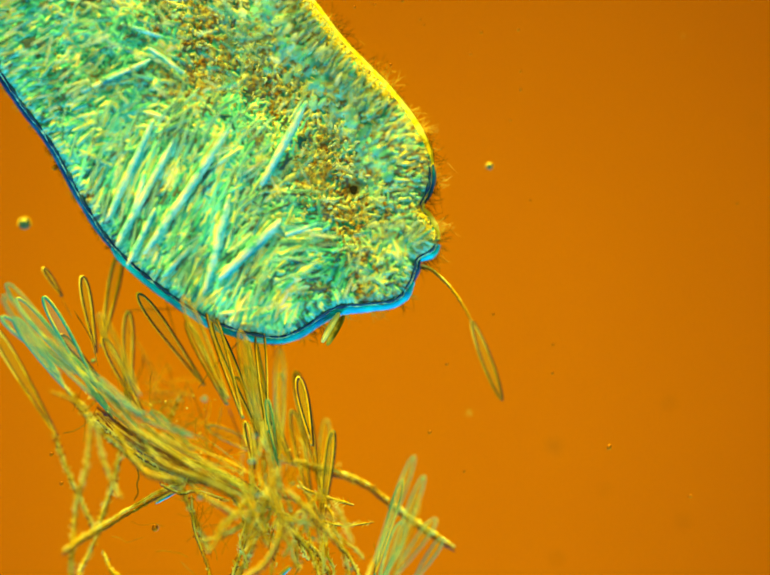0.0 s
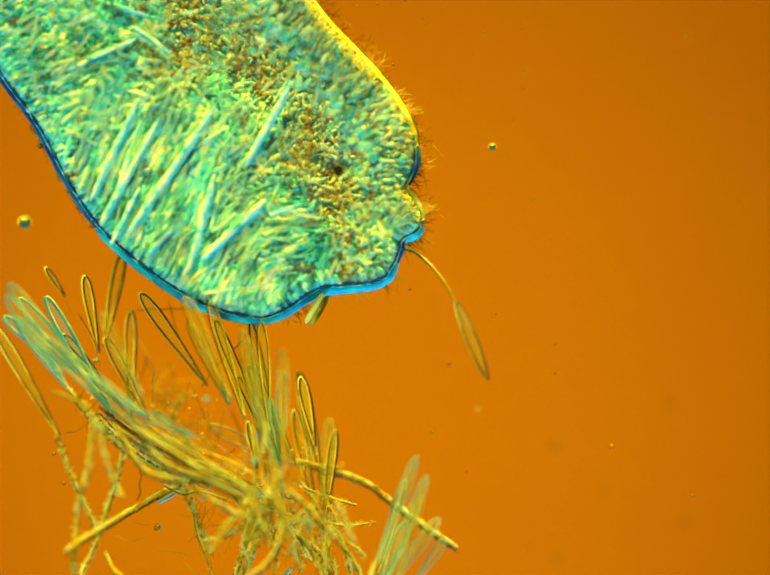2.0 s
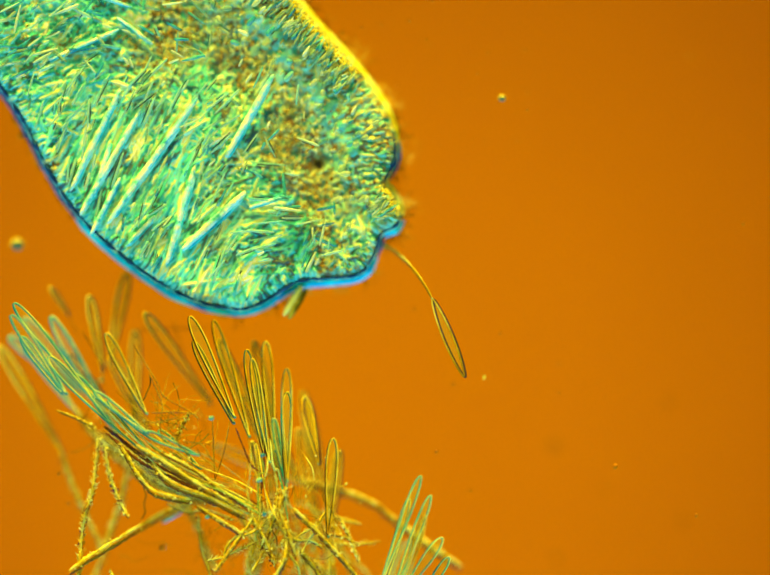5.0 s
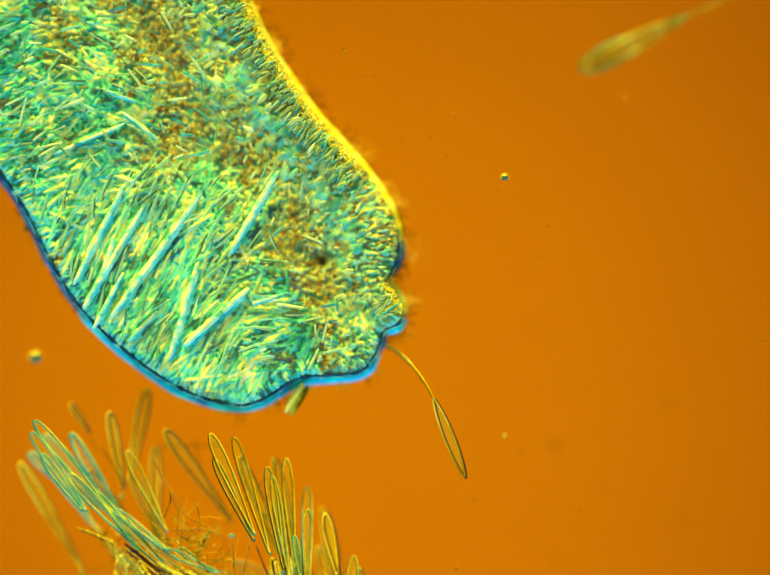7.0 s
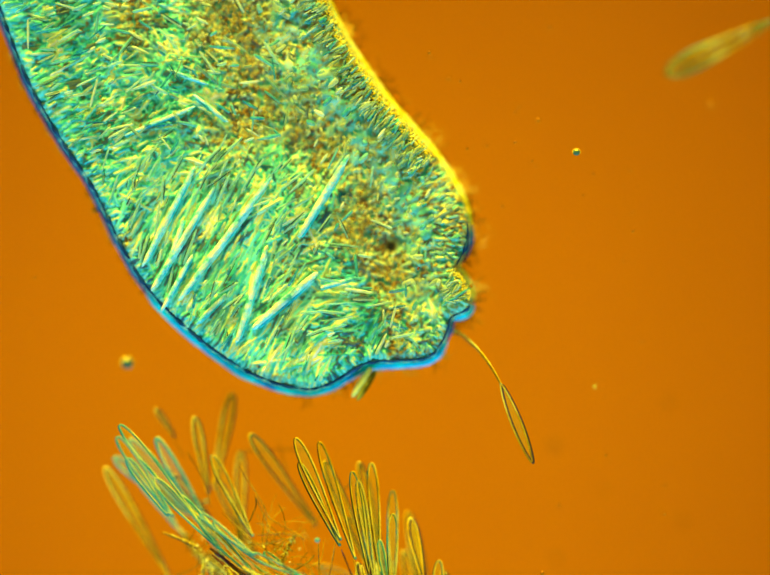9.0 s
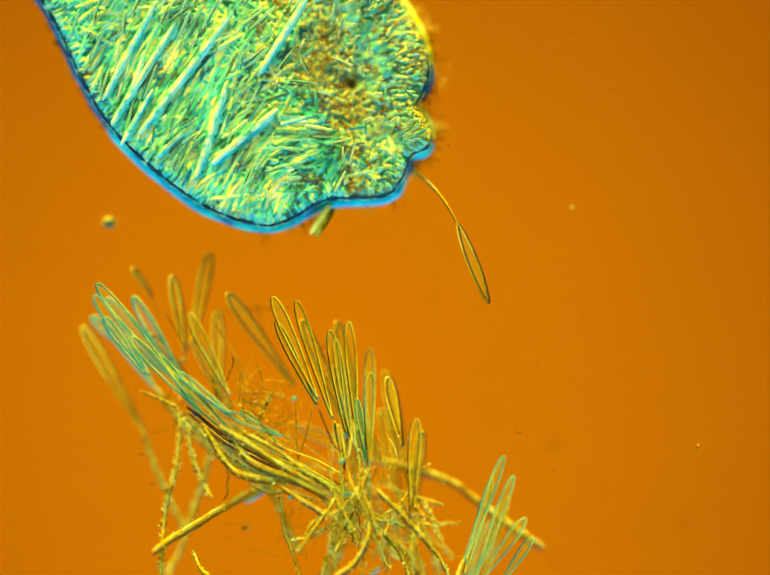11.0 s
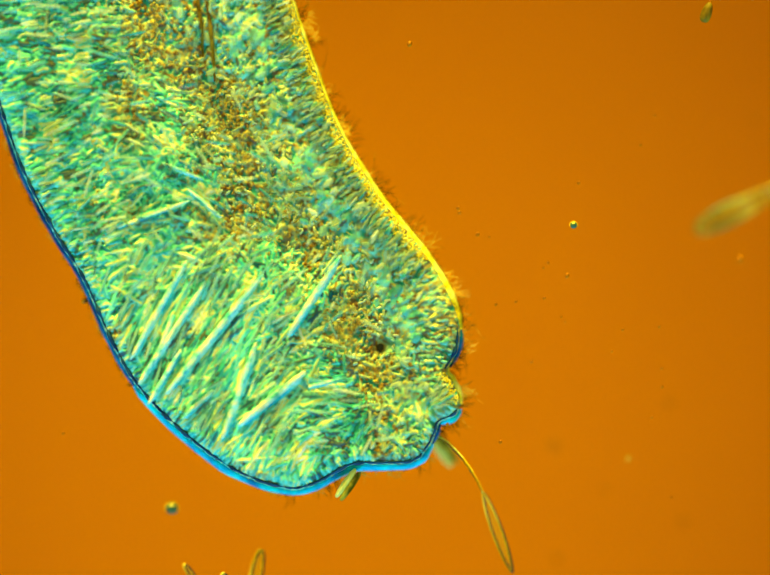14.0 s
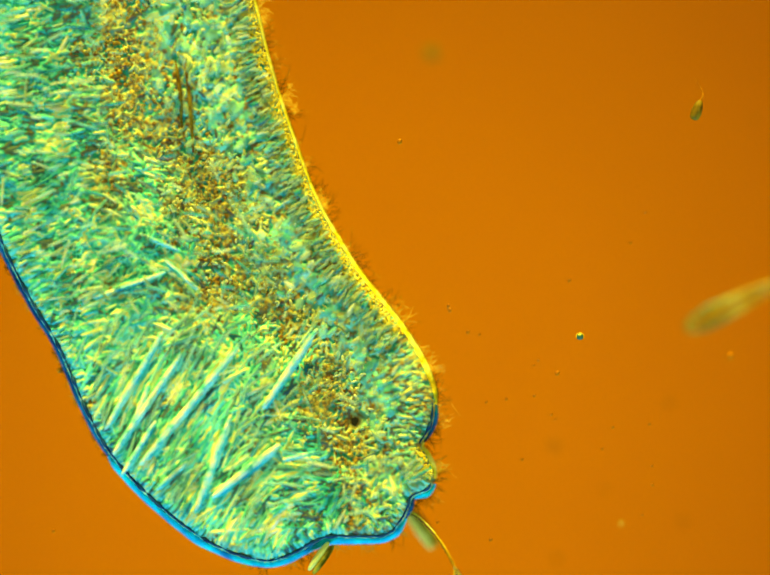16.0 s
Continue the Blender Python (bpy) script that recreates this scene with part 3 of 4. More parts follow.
def rod_layer(worm):
    """The rods and grains that lie over the back, lifted off it so that the camera's focus takes them in layers."""
    rng = random.Random(8)
    gut = curve_through(GUTLINE, 60)
    border = np.vstack([left[::3], right[::-3]])
    loop = np.vstack([left, right[::-1]])
    nxt = np.roll(loop, -1, 0)
    teal, pale, grains, rim_grains, dark = Heap(), Heap(), Heap(), Heap(), Heap()
    singles = 0
    for n in range(9000):
        u, v = rng.uniform(-240, 960), rng.uniform(-640, 1135)
        hit = (loop[:, 1] > v) != (nxt[:, 1] > v)
        a, b = loop[hit], nxt[hit]
        if not (np.sum(a[:, 0] + (v - a[:, 1]) / (b[:, 1] - a[:, 1]) * (b[:, 0] - a[:, 0]) < u) % 2):
            continue
        rim = float(np.hypot(*(border - (u, v)).T).min())
        if rim < 14:
            continue
        d = float(np.hypot(*(gut - (u, v)).T).min())
        beyond = u - float(np.interp(v, gut[:, 1], gut[:, 0]))
        patch = noise.noise((u * 0.012, v * 0.012, 31))
        low = 210 < u < 700 and 620 < v < 1125 and d > 50
        z = RIM_Z + 0.012 + 0.024 * math.sqrt(1 - (1 - min(1, rim / 80)) ** 2) + rng.uniform(-0.007, 0.002)
        brown = math.exp(-(d / 60) ** 2) + 0.8 * patch + sum(0.7 * math.exp(-((u - a) ** 2 + (v - b) ** 2) / r ** 2) for a, b, r, much in BROWN)
        if math.hypot(u - 792, v - 842) < 34 or any(abs((u - a) * (q - b) - (v - b) * (p - a)) / math.hypot(p - a, q - b) < 1.5 * w + 5 and
                                                    math.hypot(u - (a + p) / 2, v - (b + q) / 2) < 0.56 * math.hypot(p - a, q - b) for (a, b), (p, q), w in BIG if w > 4.5):
            continue
        if not low and rng.random() < 0.75 * brown:
            for k in range(2):
                grains.add(lump(local(u + rng.gauss(0, 9), v + rng.gauss(0, 9), z - 0.008 - 0.7 * GROOVE * math.exp(-(d / 95) ** 2)), (rng.uniform(-1, 1), rng.uniform(-1, 1), 0.01), rng.uniform(5, 12) * S, rng.uniform(1.6, 3.2) * S, 6, 3))
            continue
        turn = rng.gauss(61, 11) + 0.04 * (v - 850) - 0.06 * (u - 420) if low and u < 610 else heading(u, v, rng, 0.5)
        angle = radians(turn)
        if low:
            long, wide = 14 + 66 * rng.random() ** 1.7, rng.uniform(1.6, 3.8)
            if rng.random() < 0.62:
                continue
        elif beyond > 50:
            long, wide = rng.uniform(12, 28), rng.uniform(2.8, 6.0)
            z -= 0.004
            if rng.random() < 0.66:
                continue
        else:
            long, wide = 16 + 50 * rng.random() ** 1.5, rng.uniform(2.0, 3.8)
            if rng.random() < 0.6 - 0.5 * patch:
                continue
        if rim < 0.5 * long + 6:
            continue
        piece = lump(local(u, v, z), (math.cos(angle), math.sin(angle), rng.gauss(0, 0.02)), long * S, wide * S, 7, 5, rng.uniform(-0.9, 0.9), 0.6)
        # A dark sliver along the rod paints the shade between neighbours.
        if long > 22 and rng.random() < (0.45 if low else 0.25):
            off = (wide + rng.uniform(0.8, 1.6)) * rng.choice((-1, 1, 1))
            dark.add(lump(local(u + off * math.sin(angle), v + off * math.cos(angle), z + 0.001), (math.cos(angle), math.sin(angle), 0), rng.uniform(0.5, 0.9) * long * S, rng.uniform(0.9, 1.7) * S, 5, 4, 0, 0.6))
        if low and long > 48 and singles < 220:
            link_mesh("fine_rod", *piece, FINE_ROD, worm)
            singles += 1
        else:
            (teal if rng.random() < (0.75 if beyond < 50 else 0.4) else pale).add(piece)
    # the round yolky grains on both sides of the gut
    yolk = Heap()
    for n in range(900):
        k = rng.randrange(24, len(gut) - 2)
        side = rng.choice((-1, 1)) * (16 + abs(rng.gauss(0, 52)))
        run = gut[k + 1] - gut[k - 1]
        run /= np.linalg.norm(run)
        u, v = gut[k] + np.array((-run[1], run[0])) * side + rng.gauss(0, 8) * run
        if np.hypot(*(border - (u, v)).T).min() < 34 or math.hypot(u - 792, v - 842) < 20 or noise.noise((u * 0.02, v * 0.02, 44)) < rng.uniform(-0.6, 0.1):
            continue
        d = float(np.hypot(*(gut - (u, v)).T).min())
        z = RIM_Z + HIGH_BACK - GROOVE * math.exp(-(d / 95) ** 2) + rng.uniform(0.0, 0.003)
        yolk.add(lump(local(u, v, z), (rng.uniform(-1, 1), rng.uniform(-1, 1), 0.01), rng.uniform(7, 14) * S, rng.uniform(2.0, 3.4) * S, 7, 4))
    tagged(link_mesh("yolk_granulation", yolk.verts, yolk.faces, YOLK, worm, "glassy round grains beside the gut"), kind="stuff")
    # grains that thicken the cuticle of the upper flank, and the short rods that stand on it
    flank = curve_through(RIGHT, 700)
    way = np.gradient(flank, axis=0)
    way /= np.linalg.norm(way, axis=1)[:, None]
    band = [i for i in range(150, 700) if i < 560 or 893 < flank[i][1] < 958]
    for n in range(3000):
        i = rng.choice(band)
        inner = np.array((-way[i][1], way[i][0]))
        if np.hypot(*(flank[i] + 30 * inner - (400, 400))) > np.hypot(*(flank[i] - 30 * inner - (400, 400))):
            inner = -inner
        deep = 3 + 24 * rng.random() ** 1.6
        u, v = flank[i] + inner * deep
        z = RIM_Z + HIGH_BACK * math.sqrt(1 - (1 - min(1, deep / 26)) ** 2.6) + 0.002
        if n % 4:
            rim_grains.add(lump(local(u, v, z), (rng.uniform(-1, 1), rng.uniform(-1, 1), 0.01), rng.uniform(4, 8) * S, rng.uniform(1.3, 2.4) * S, 6, 3))
        else:
            u, v = flank[i] + inner * (18 + 40 * rng.random())
            a = math.atan2(-inner[1], inner[0]) + rng.gauss(0.15, 0.25)
            (pale if rng.random() < 0.6 else teal).add(lump(local(u, v, RIM_Z + HIGH_BACK + 0.004), (math.cos(a), math.sin(a), 0.02), rng.uniform(12, 30) * S, rng.uniform(1.6, 2.8) * S, 6, 4, 0, 0.5))
    tagged(link_mesh("rim_granulation", rim_grains.verts, rim_grains.faces, RIM_GRAIN, worm, "yellow grains under the cuticle"), kind="stuff")
    tagged(link_mesh("rod_shade_felt", dark.verts, dark.faces, ROD_SHADE, worm, "thin dark green slivers painted as shade between rods"), kind="stuff")
    tagged(link_mesh("rod_felt", teal.verts, teal.faces, FINE_ROD, worm, "fine teal rods"), kind="stuff")
    tagged(link_mesh("pale_rod_felt", pale.verts, pale.faces, PALE_ROD, worm, "short pale green rods"), kind="stuff")
    tagged(link_mesh("gut_granulation", grains.verts, grains.faces, GRAIN, worm, "amber grains of the gut"), kind="stuff")


worm = flatworm()
rod_layer(worm)


# ---- diatoms ----
def spindle(a, b, width, n=36, wedge=1.0):
    """Outline of a cell from its foot a to its tip b, half of it and its mirror."""
    a, b = np.array(a, float), np.array(b, float)
    way = (b - a) / np.linalg.norm(b - a)
    side = np.array((way[1], -way[0], 0))
    side /= np.linalg.norm(side)
    f = 0.5 - 0.5 * np.cos(np.linspace(0, math.pi, n))
    cap = np.sqrt(np.maximum(0, 1 - (np.maximum(0, f - 0.5) / 0.5) ** 2.6))
    h = 0.5 * width * (1 - (1 - f) ** 1.45) ** 0.9 * cap if wedge else 0.45 * width * np.sin(math.pi * f) ** 0.6
    mid = a + np.outer(f, b - a)
    return mid, side, h


def cell(a, b, width, parent, name="cell", label="", pane=None, edge=None, wedge=1.0, line=None):
    """One diatom cell: its silica wall as a bright ring with a dark copy painted in as shade, and the domed clear valve
    over it.
    """
    mid, side, h = spindle(a, b, width, wedge=wedge)
    ring = np.vstack([mid + np.outer(h, side), (mid - np.outer(h, side))[-2:0:-1]])
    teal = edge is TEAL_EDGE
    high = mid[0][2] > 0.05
    # The dark ring is set off to one side as painted shade.
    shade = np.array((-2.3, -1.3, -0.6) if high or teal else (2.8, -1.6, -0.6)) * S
    ob = link_mesh(name, *tube(ring + shade, (1.5 if high else 2.6) * S, 6, True, 1.5), line or (TEAL_LINE if teal else DEEP_LINE if high else SHADE_LINE), parent, label)
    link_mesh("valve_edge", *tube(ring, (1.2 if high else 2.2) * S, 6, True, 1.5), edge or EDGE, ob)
    verts, faces = [], []
    n, cols = len(mid), 7
    for i in range(n):
        for k in range(cols):
            x = 2 * k / (cols - 1) - 1
            verts.append(mid[i] + side * h[i] * x + np.array((0, 0, 0.35 * h[i] * (1 - x * x))))
    for i in range(n - 1):
        for k in range(cols - 1):
            q = i * cols + k
            faces.append((q, q + 1, q + cols + 1, q + cols))
    foot = mid[0] + (mid[2] - mid[0]) * 0.5
    link_mesh("foot", *lump(foot, mid[1] - mid[0], 7 * S, 3.2 * S, 7, 4), BEAD, ob, "pale green foot")
    link_mesh("valve", verts, faces, pane or PANE, ob)
    return ob


def strand(pts, radius, parent, rng, name="stalk", rough=0.28, n=None, mat=None):
    p = curve_through(pts, n or max(16, int(sum(math.dist(pts[i], pts[i + 1]) for i in range(len(pts) - 1)) / (2.6 * S))))
    r = np.array([radius * (1 + 0.2 * noise.noise((q[0] * 90, q[1] * 90, 3)) + 0.45 * noise.noise((q[0] * 260, q[1] * 260, 8))) for q in p])
    last = np.minimum(np.arange(len(p)), np.arange(len(p))[::-1])
    r *= np.minimum(1, 0.35 + last / 9)
    for k in (0, 1):
        p[:, k] += 0.3 * radius * np.array([noise.noise((q[0] * 70, q[1] * 70, 20 + 9 * k)) for q in p])
    return link_mesh(name, *tube(p, r, 8, rng=rng, rough=rough), mat or STALK, parent)


def lift(z):
    """Heights in the tangle, from the lower sharp plane to the upper."""
    return 0.020 + 0.68 * z


CELLS = [  # foot, tip, width, height at the foot, height at the tip, teal
    ((118, 887), (-12, 665), 28, 0, .004, 0), ((418, 783), (284, 597), 29, 0, .022, 0), ((158, 760), (9, 645), 25, 0, .006, 1), ((137, 788), (38, 650), 25, .004, .014, 1),
    ((207, 798), (40, 607), 28, .006, .02, 1), ((232, 850), (95, 604), 27, .006, .026, 1), ((209, 703), (247, 515), 26, 0, 0, 0), ((198, 716), (171, 562), 22, .008, .018, 0),
    ((262, 850), (264, 634), 25, 0, 0, 0), ((300, 857), (213, 688), 23, .002, .012, 0), ((606, 946), (423, 867), 29, 0, 0, 2), ((656, 990), (606, 757), 27, 0, 0, 0),
    ((641, 1050), (598, 836), 25, 0, 0, 0), ((656, 1076), (681, 877), 20, .002, .014, 0), ((566, 936), (481, 767), 23, .002, .014, 0), ((600, 945), (504, 745), 25, .002, .014, 0),
    ((562, 912), (507, 655), 22, .004, .016, 0), ((548, 915), (436, 652), 24, .016, .03, 0), ((128, 600), (91, 545), 11, .004, .006, 0),
    ((118, 761), (36, 645), 22, .064, .064, 1), ((128, 762), (16, 601), 25, .08, .082, 1), ((178, 768), (21, 577), 28, .066, .068, 1), ((217, 822), (92, 686), 27, .066, .07, 1),
    ((307, 896), (184, 770), 28, .062, .062, 1), ((396, 886), (286, 838), 18, .08, .078, 1), ((291, 802), (209, 638), 25, .082, .086, 0), ((470, 810), (379, 604), 28, .066, .07, 0),
    ((468, 822), (386, 654), 21, .058, .06, 0), ((500, 850), (427, 612), 25, .05, .046, 0), ((530, 886), (495, 672), 25, .06, .062, 0), ((541, 900), (506, 690), 20, .074, .076, 0),
    ((550, 880), (533, 655), 25, .046, .04, 0), ((575, 950), (577, 758), 25, .066, .066, 0), ((577, 940), (577, 710), 24, .084, .084, 0), ((640, 905), (612, 768), 24, .04, .036, 0),
    ((660, 1053), (671, 852), 27, .074, .078, 0)]
ROPES = [  # radius, style, way with heights
    (5, "hairy", ((115, 887, 0), (127, 922, 0), (150, 980, 0), (166, 1012, 0), (190, 1068, 0), (196, 1100, 0), (182, 1132, 0), (165, 1171, .004), (140, 1290, .01))),
    (7, "hairy", ((247, 925, .004), (236, 980, 0), (216, 1040, 0), (197, 1095, 0))),
    (10, "smooth", ((133, 1124, .08), (180, 1092, .07), (250, 1050, .046), (305, 1018, .02), (360, 990, .002), (402, 970, 0))),
    (7, "smooth", ((137, 790, .004), (180, 848, 0), (230, 898, 0), (280, 936, 0), (340, 965, 0), (372, 990, 0))),
    (6, "smooth", ((196, 842, .006), (250, 890, 0), (300, 930, 0), (352, 972, 0))), (5, "smooth", ((222, 850, .01), (270, 880, .004), (320, 925, 0), (362, 976, .004))),
    (5, "hairy", ((150, 800, .002), (205, 868, 0), (262, 922, 0), (318, 958, 0), (366, 992, 0))), (4, "hairy", ((240, 866, .004), (292, 918, .002), (338, 956, 0), (384, 1004, 0))),
    (4, "smooth", ((300, 862, .006), (338, 905, .004), (372, 955, .002), (402, 1000, 0))), (3.5, "hairy", ((560, 960, .004), (590, 1020, .002), (604, 1085, 0), (612, 1160, 0))),
    (4, "hairy", ((200, 850, .03), (262, 908, .032), (318, 946, .034), (372, 968, .034), (430, 985, .034))), (4, "smooth", ((330, 985, .034), (372, 1004, .034), (408, 1000, .036), (470, 1020, .036))),
    (4.5, "hairy", ((455, 985, .034), (492, 1030, .034), (505, 1090, .032), (486, 1150, .03), (470, 1200, .03))), (4, "hairy", ((520, 985, .034), (560, 1030, .036), (600, 1080, .034), (632, 1140, .03))),
    (6, "hairy", ((370, 990, 0), (394, 1040, 0), (408, 1076, 0), (432, 1126, 0))), (5, "smooth", ((455, 1098, .004), (498, 1068, .004), (525, 1046, .012))),
    (7, "hairy", ((541, 930, 0), (546, 1000, 0), (536, 1050, 0), (515, 1120, 0), (488, 1180, 0), (455, 1300, 0))),
    (10, "smooth", ((598, 941, 0), (660, 955, 0), (740, 982, 0), (800, 1026, 0), (860, 1070, 0), (932, 1118, 0))),
    (5, "hairy", ((641, 1050, 0), (655, 1092, 0), (664, 1171, 0), (660, 1300, 0))), (5, "hairy", ((657, 990, 0), (676, 1032, 0), (690, 1085, .004), (712, 1150, .004), (720, 1240, .004))),
    (5, "smooth", ((470, 975, .01), (495, 990, .006), (512, 997, .004))), (7, "smooth", ((560, 985, .02), (598, 1080, .02), (650, 1125, .02), (690, 1200, .02))),
    (6, "smooth", ((395, 1010, .04), (402, 1080, .04), (432, 1171, .045), (440, 1290, .04))), (4, "hairy", ((562, 1105, .004), (600, 1062, .004), (625, 1040, .008))),
    (8, "smooth", ((268, 868, .08), (330, 904, .08), (400, 950, .08), (482, 996, .076))), (9, "smooth", ((300, 905, .074), (340, 944, .08), (420, 976, .08), (492, 1012, .076))),
    (9, "smooth", ((236, 866, .07), (285, 945, .074), (322, 968, .078), (380, 980, .074))), (7, "smooth", ((392, 990, .076), (440, 1020, .08), (492, 1052, .078))),
    (5, "smooth", ((318, 880, .08), (380, 912, .08), (450, 962, .08), (515, 1000, .074))), (6, "hairy", ((192, 850, .08), (188, 900, .08), (180, 960, .08), (165, 1010, .076), (158, 1062, .07), (150, 1171, .066), (150, 1280, .06))),
    (5, "hairy", ((205, 868, .08), (216, 930, .08), (236, 982, .08), (252, 1012, .08))), (6, "smooth", ((490, 1040, .076), (462, 1078, .08), (430, 1122, .08))),
    (9, "smooth", ((577, 1050, .074), (570, 1100, .08), (540, 1150, .08), (505, 1176, .078), (440, 1250, .07))), (8, "smooth", ((588, 996, .08), (640, 1045, .08), (700, 1112, .08))),
    (7, "hairy", ((576, 950, .08), (562, 1000, .08), (580, 1050, .08), (594, 1095, .08))), (7, "smooth", ((548, 905, .07), (556, 960, .074), (548, 1020, .07), (520, 1080, .06))),
    (4, "hairy", ((684, 1015, .08), (706, 1060, .08), (722, 1104, .08))), (4, "smooth", ((655, 1045, .08), (690, 1052, .08), (722, 1068, .08))),
    (8, "smooth", ((600, 1080, .05), (640, 1130, .05), (660, 1200, .05), (660, 1300, .05))), (7, "smooth", ((215, 1120, .05), (232, 1160, .06), (252, 1180, .066), (280, 1250, .06))),
    (7, "smooth", ((690, 1100, .05), (720, 1140, .05), (745, 1200, .05), (750, 1290, .05))), (4, "smooth", ((107, 796, .08), (150, 812, .08), (184, 830, .08))),
    (7, "hairy", ((500, 1005, .07), (530, 1060, .07), (552, 1110, .066))), (3, "thread", ((262, 660, .076), (310, 735, .08), (326, 766, .08), (376, 796, .08), (398, 812, .08))),
    (3.5, "thread", ((424, 812, .066), (426, 870, .066), (429, 937, .066))), (3.5, "thread", ((459, 818, .066), (447, 880, .066), (429, 937, .066))),
    (4, "hairy", ((348, 858, .066), (362, 828, .068), (375, 804, .07))), (3, "thread", ((294, 718, .08), (312, 756, .08), (322, 786, .08), (318, 830, .08), (326, 862, .08))), (3, "thread", ((300, 800, .08), (350, 798, .08), (392, 802, .08))),
    (2.5, "thread", ((255, 633, .006), (320, 629, 0), (412, 628, 0))), (2.5, "thread", ((385, 774, 0), (378, 812, 0), (374, 842, 0))),
    (2.5, "thread", ((385, 776, 0), (398, 806, 0), (416, 850, 0), (424, 868, 0))), (2.5, "thread", ((342, 610, .006), (352, 648, .002), (363, 682, .004))),
    (3, "thread", ((408, 790, .02), (444, 742, .02), (498, 690, .02))), (2.5, "thread", ((125, 598, .004), (138, 622, .004), (150, 645, .01))), (3, "thread", ((156, 632, .03), (190, 690, .03), (205, 745, .03)))]


def hairs_on(line, radius, rng, heap, every=2):
    """Short hairs that stand off a stalk at a slant, as on a feather."""
    for i in range(1, len(line) - 1, every):
        way = line[i + 1] - line[i - 1]
        way /= np.linalg.norm(way) + 1e-9
        side = np.array((way[1], -way[0], 0)) * rng.choice((-1, 1))
        long = rng.uniform(5, 11) * S
        p = line[i] + side * 0.4 * radius
        out = side * rng.uniform(0.35, 0.8) - way * rng.uniform(0.5, 1.0)
        heap.add(tube([p, p + 0.5 * long * out, p + long * out + side * 0.1 * long], [0.9 * S, 0.8 * S, 0.5 * S], 4))


def colony():
    rng = random.Random(11)
    ob = tagged(new("diatom_colony"), "tangled colony of needle-shaped diatoms on branching yellow stalks", "diatom colony")
    for foot, tip, w, z, zt, teal in CELLS:
        cell(at(*foot, lift(z)), at(*tip, lift(zt)), w * S, ob, pane=(PANE if z > 0.04 else TEAL_PANE) if teal == 1 else PANE if z > 0.04 else LOW_PANE, edge=TEAL_EDGE if teal == 1 else EDGE, line=TEAL_LINE if teal else None)
    fringe, bits, dark_bits, threads, dark_threads = Heap(), Heap(), Heap(), Heap(), Heap()
    for r, style, way in ROPES:
        r = 1.25 * r if style == "hairy" else r
        pts = [at(u, v, lift(z) + rng.uniform(-0.0015, 0.0015)) for u, v, z in way]
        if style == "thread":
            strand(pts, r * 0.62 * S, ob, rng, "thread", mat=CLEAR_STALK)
            # The dark copy under the thread is its painted shade.
            strand([p + Vector((0, -0.5, -0.3)) * r * S for p in pts], r * 0.3 * S, ob, rng, "thread", mat=DARK_SHADE_STALK)
            continue
        strand(pts, r * 0.78 * S, ob, rng, rough=0.22, mat=CLEAR_STALK)
        # Light painted on the rope: a highlight strand above, a shade strand below.
        strand([p + Vector((rng.uniform(-0.1, 0.1), 0.42, 0.4)) * r * S for p in pts], r * (0.38 if way[0][2] < 0.04 else 0.32) * S, ob, rng, "highlight_strand", rough=0.35, mat=None if way[0][2] < 0.04 else PALE_STALK)
        strand([p + Vector((rng.uniform(-0.1, 0.1), -0.68, -0.2)) * r * S for p in pts], r * 0.32 * S, ob, rng, "shade_strand", mat=DARK_SHADE_STALK, rough=0.35)
        line = curve_through(pts, max(8, int(sum(math.dist(pts[i], pts[i + 1]) for i in range(len(pts) - 1)) / (3.6 * S))))
        if style == "hairy":
            hairs_on(line, r * S, rng, fringe, 1)
        for q in line:
            for n in range(2 if style == "hairy" else 1 if rng.random() < 0.5 else 0):
                spot = (q[0] + rng.gauss(0, 0.45) * r * S, q[1] + rng.gauss(0.1, 0.45) * r * S, q[2] + rng.uniform(0.1, 0.6) * r * S)
                (bits if rng.random() < 0.8 else dark_bits).add(lump(spot, (rng.uniform(-1, 1), rng.uniform(-1, 1), 0.01), rng.uniform(3, 8) * S, rng.uniform(1.0, 2.4) * S, 5, 3))
    # cells seen edge on in the left sheaf
    for n in range(6):
        f = rng.uniform(0.2, 0.95)
        u, v = 130 + 320 * f + rng.gauss(0, 12), 715 + 250 * f + rng.gauss(0, 12)
        a = radians(rng.gauss(128 + 22 * f, 7))
        L = rng.uniform(90, 150)
        z = lift(rng.uniform(0, 0.012) if n % 3 == 0 else rng.uniform(0.055, 0.082))
        cell(at(u, v, z), at(u + L * math.cos(a), v - L * math.sin(a), z + rng.uniform(-0.006, 0.006)), rng.uniform(12, 18) * S, ob, pane=PANE, edge=EDGE if n % 3 == 0 else TEAL_EDGE, line=TEAL_LINE if n % 4 < 2 else None)
    # narrow cells in the thick of the middle
    for n in range(2):
        u, v = rng.gauss(548, 24), rng.gauss(940, 30)
        a = radians(rng.gauss(104, 8))
        L = rng.uniform(90, 150)
        z = lift(rng.uniform(0.02, 0.075))
        cell(at(u, v, z), at(u + L * math.cos(a), v - L * math.sin(a), z), rng.uniform(10, 16) * S, ob, pane=TEAL_PANE, edge=TEAL_EDGE if n % 2 else EDGE)
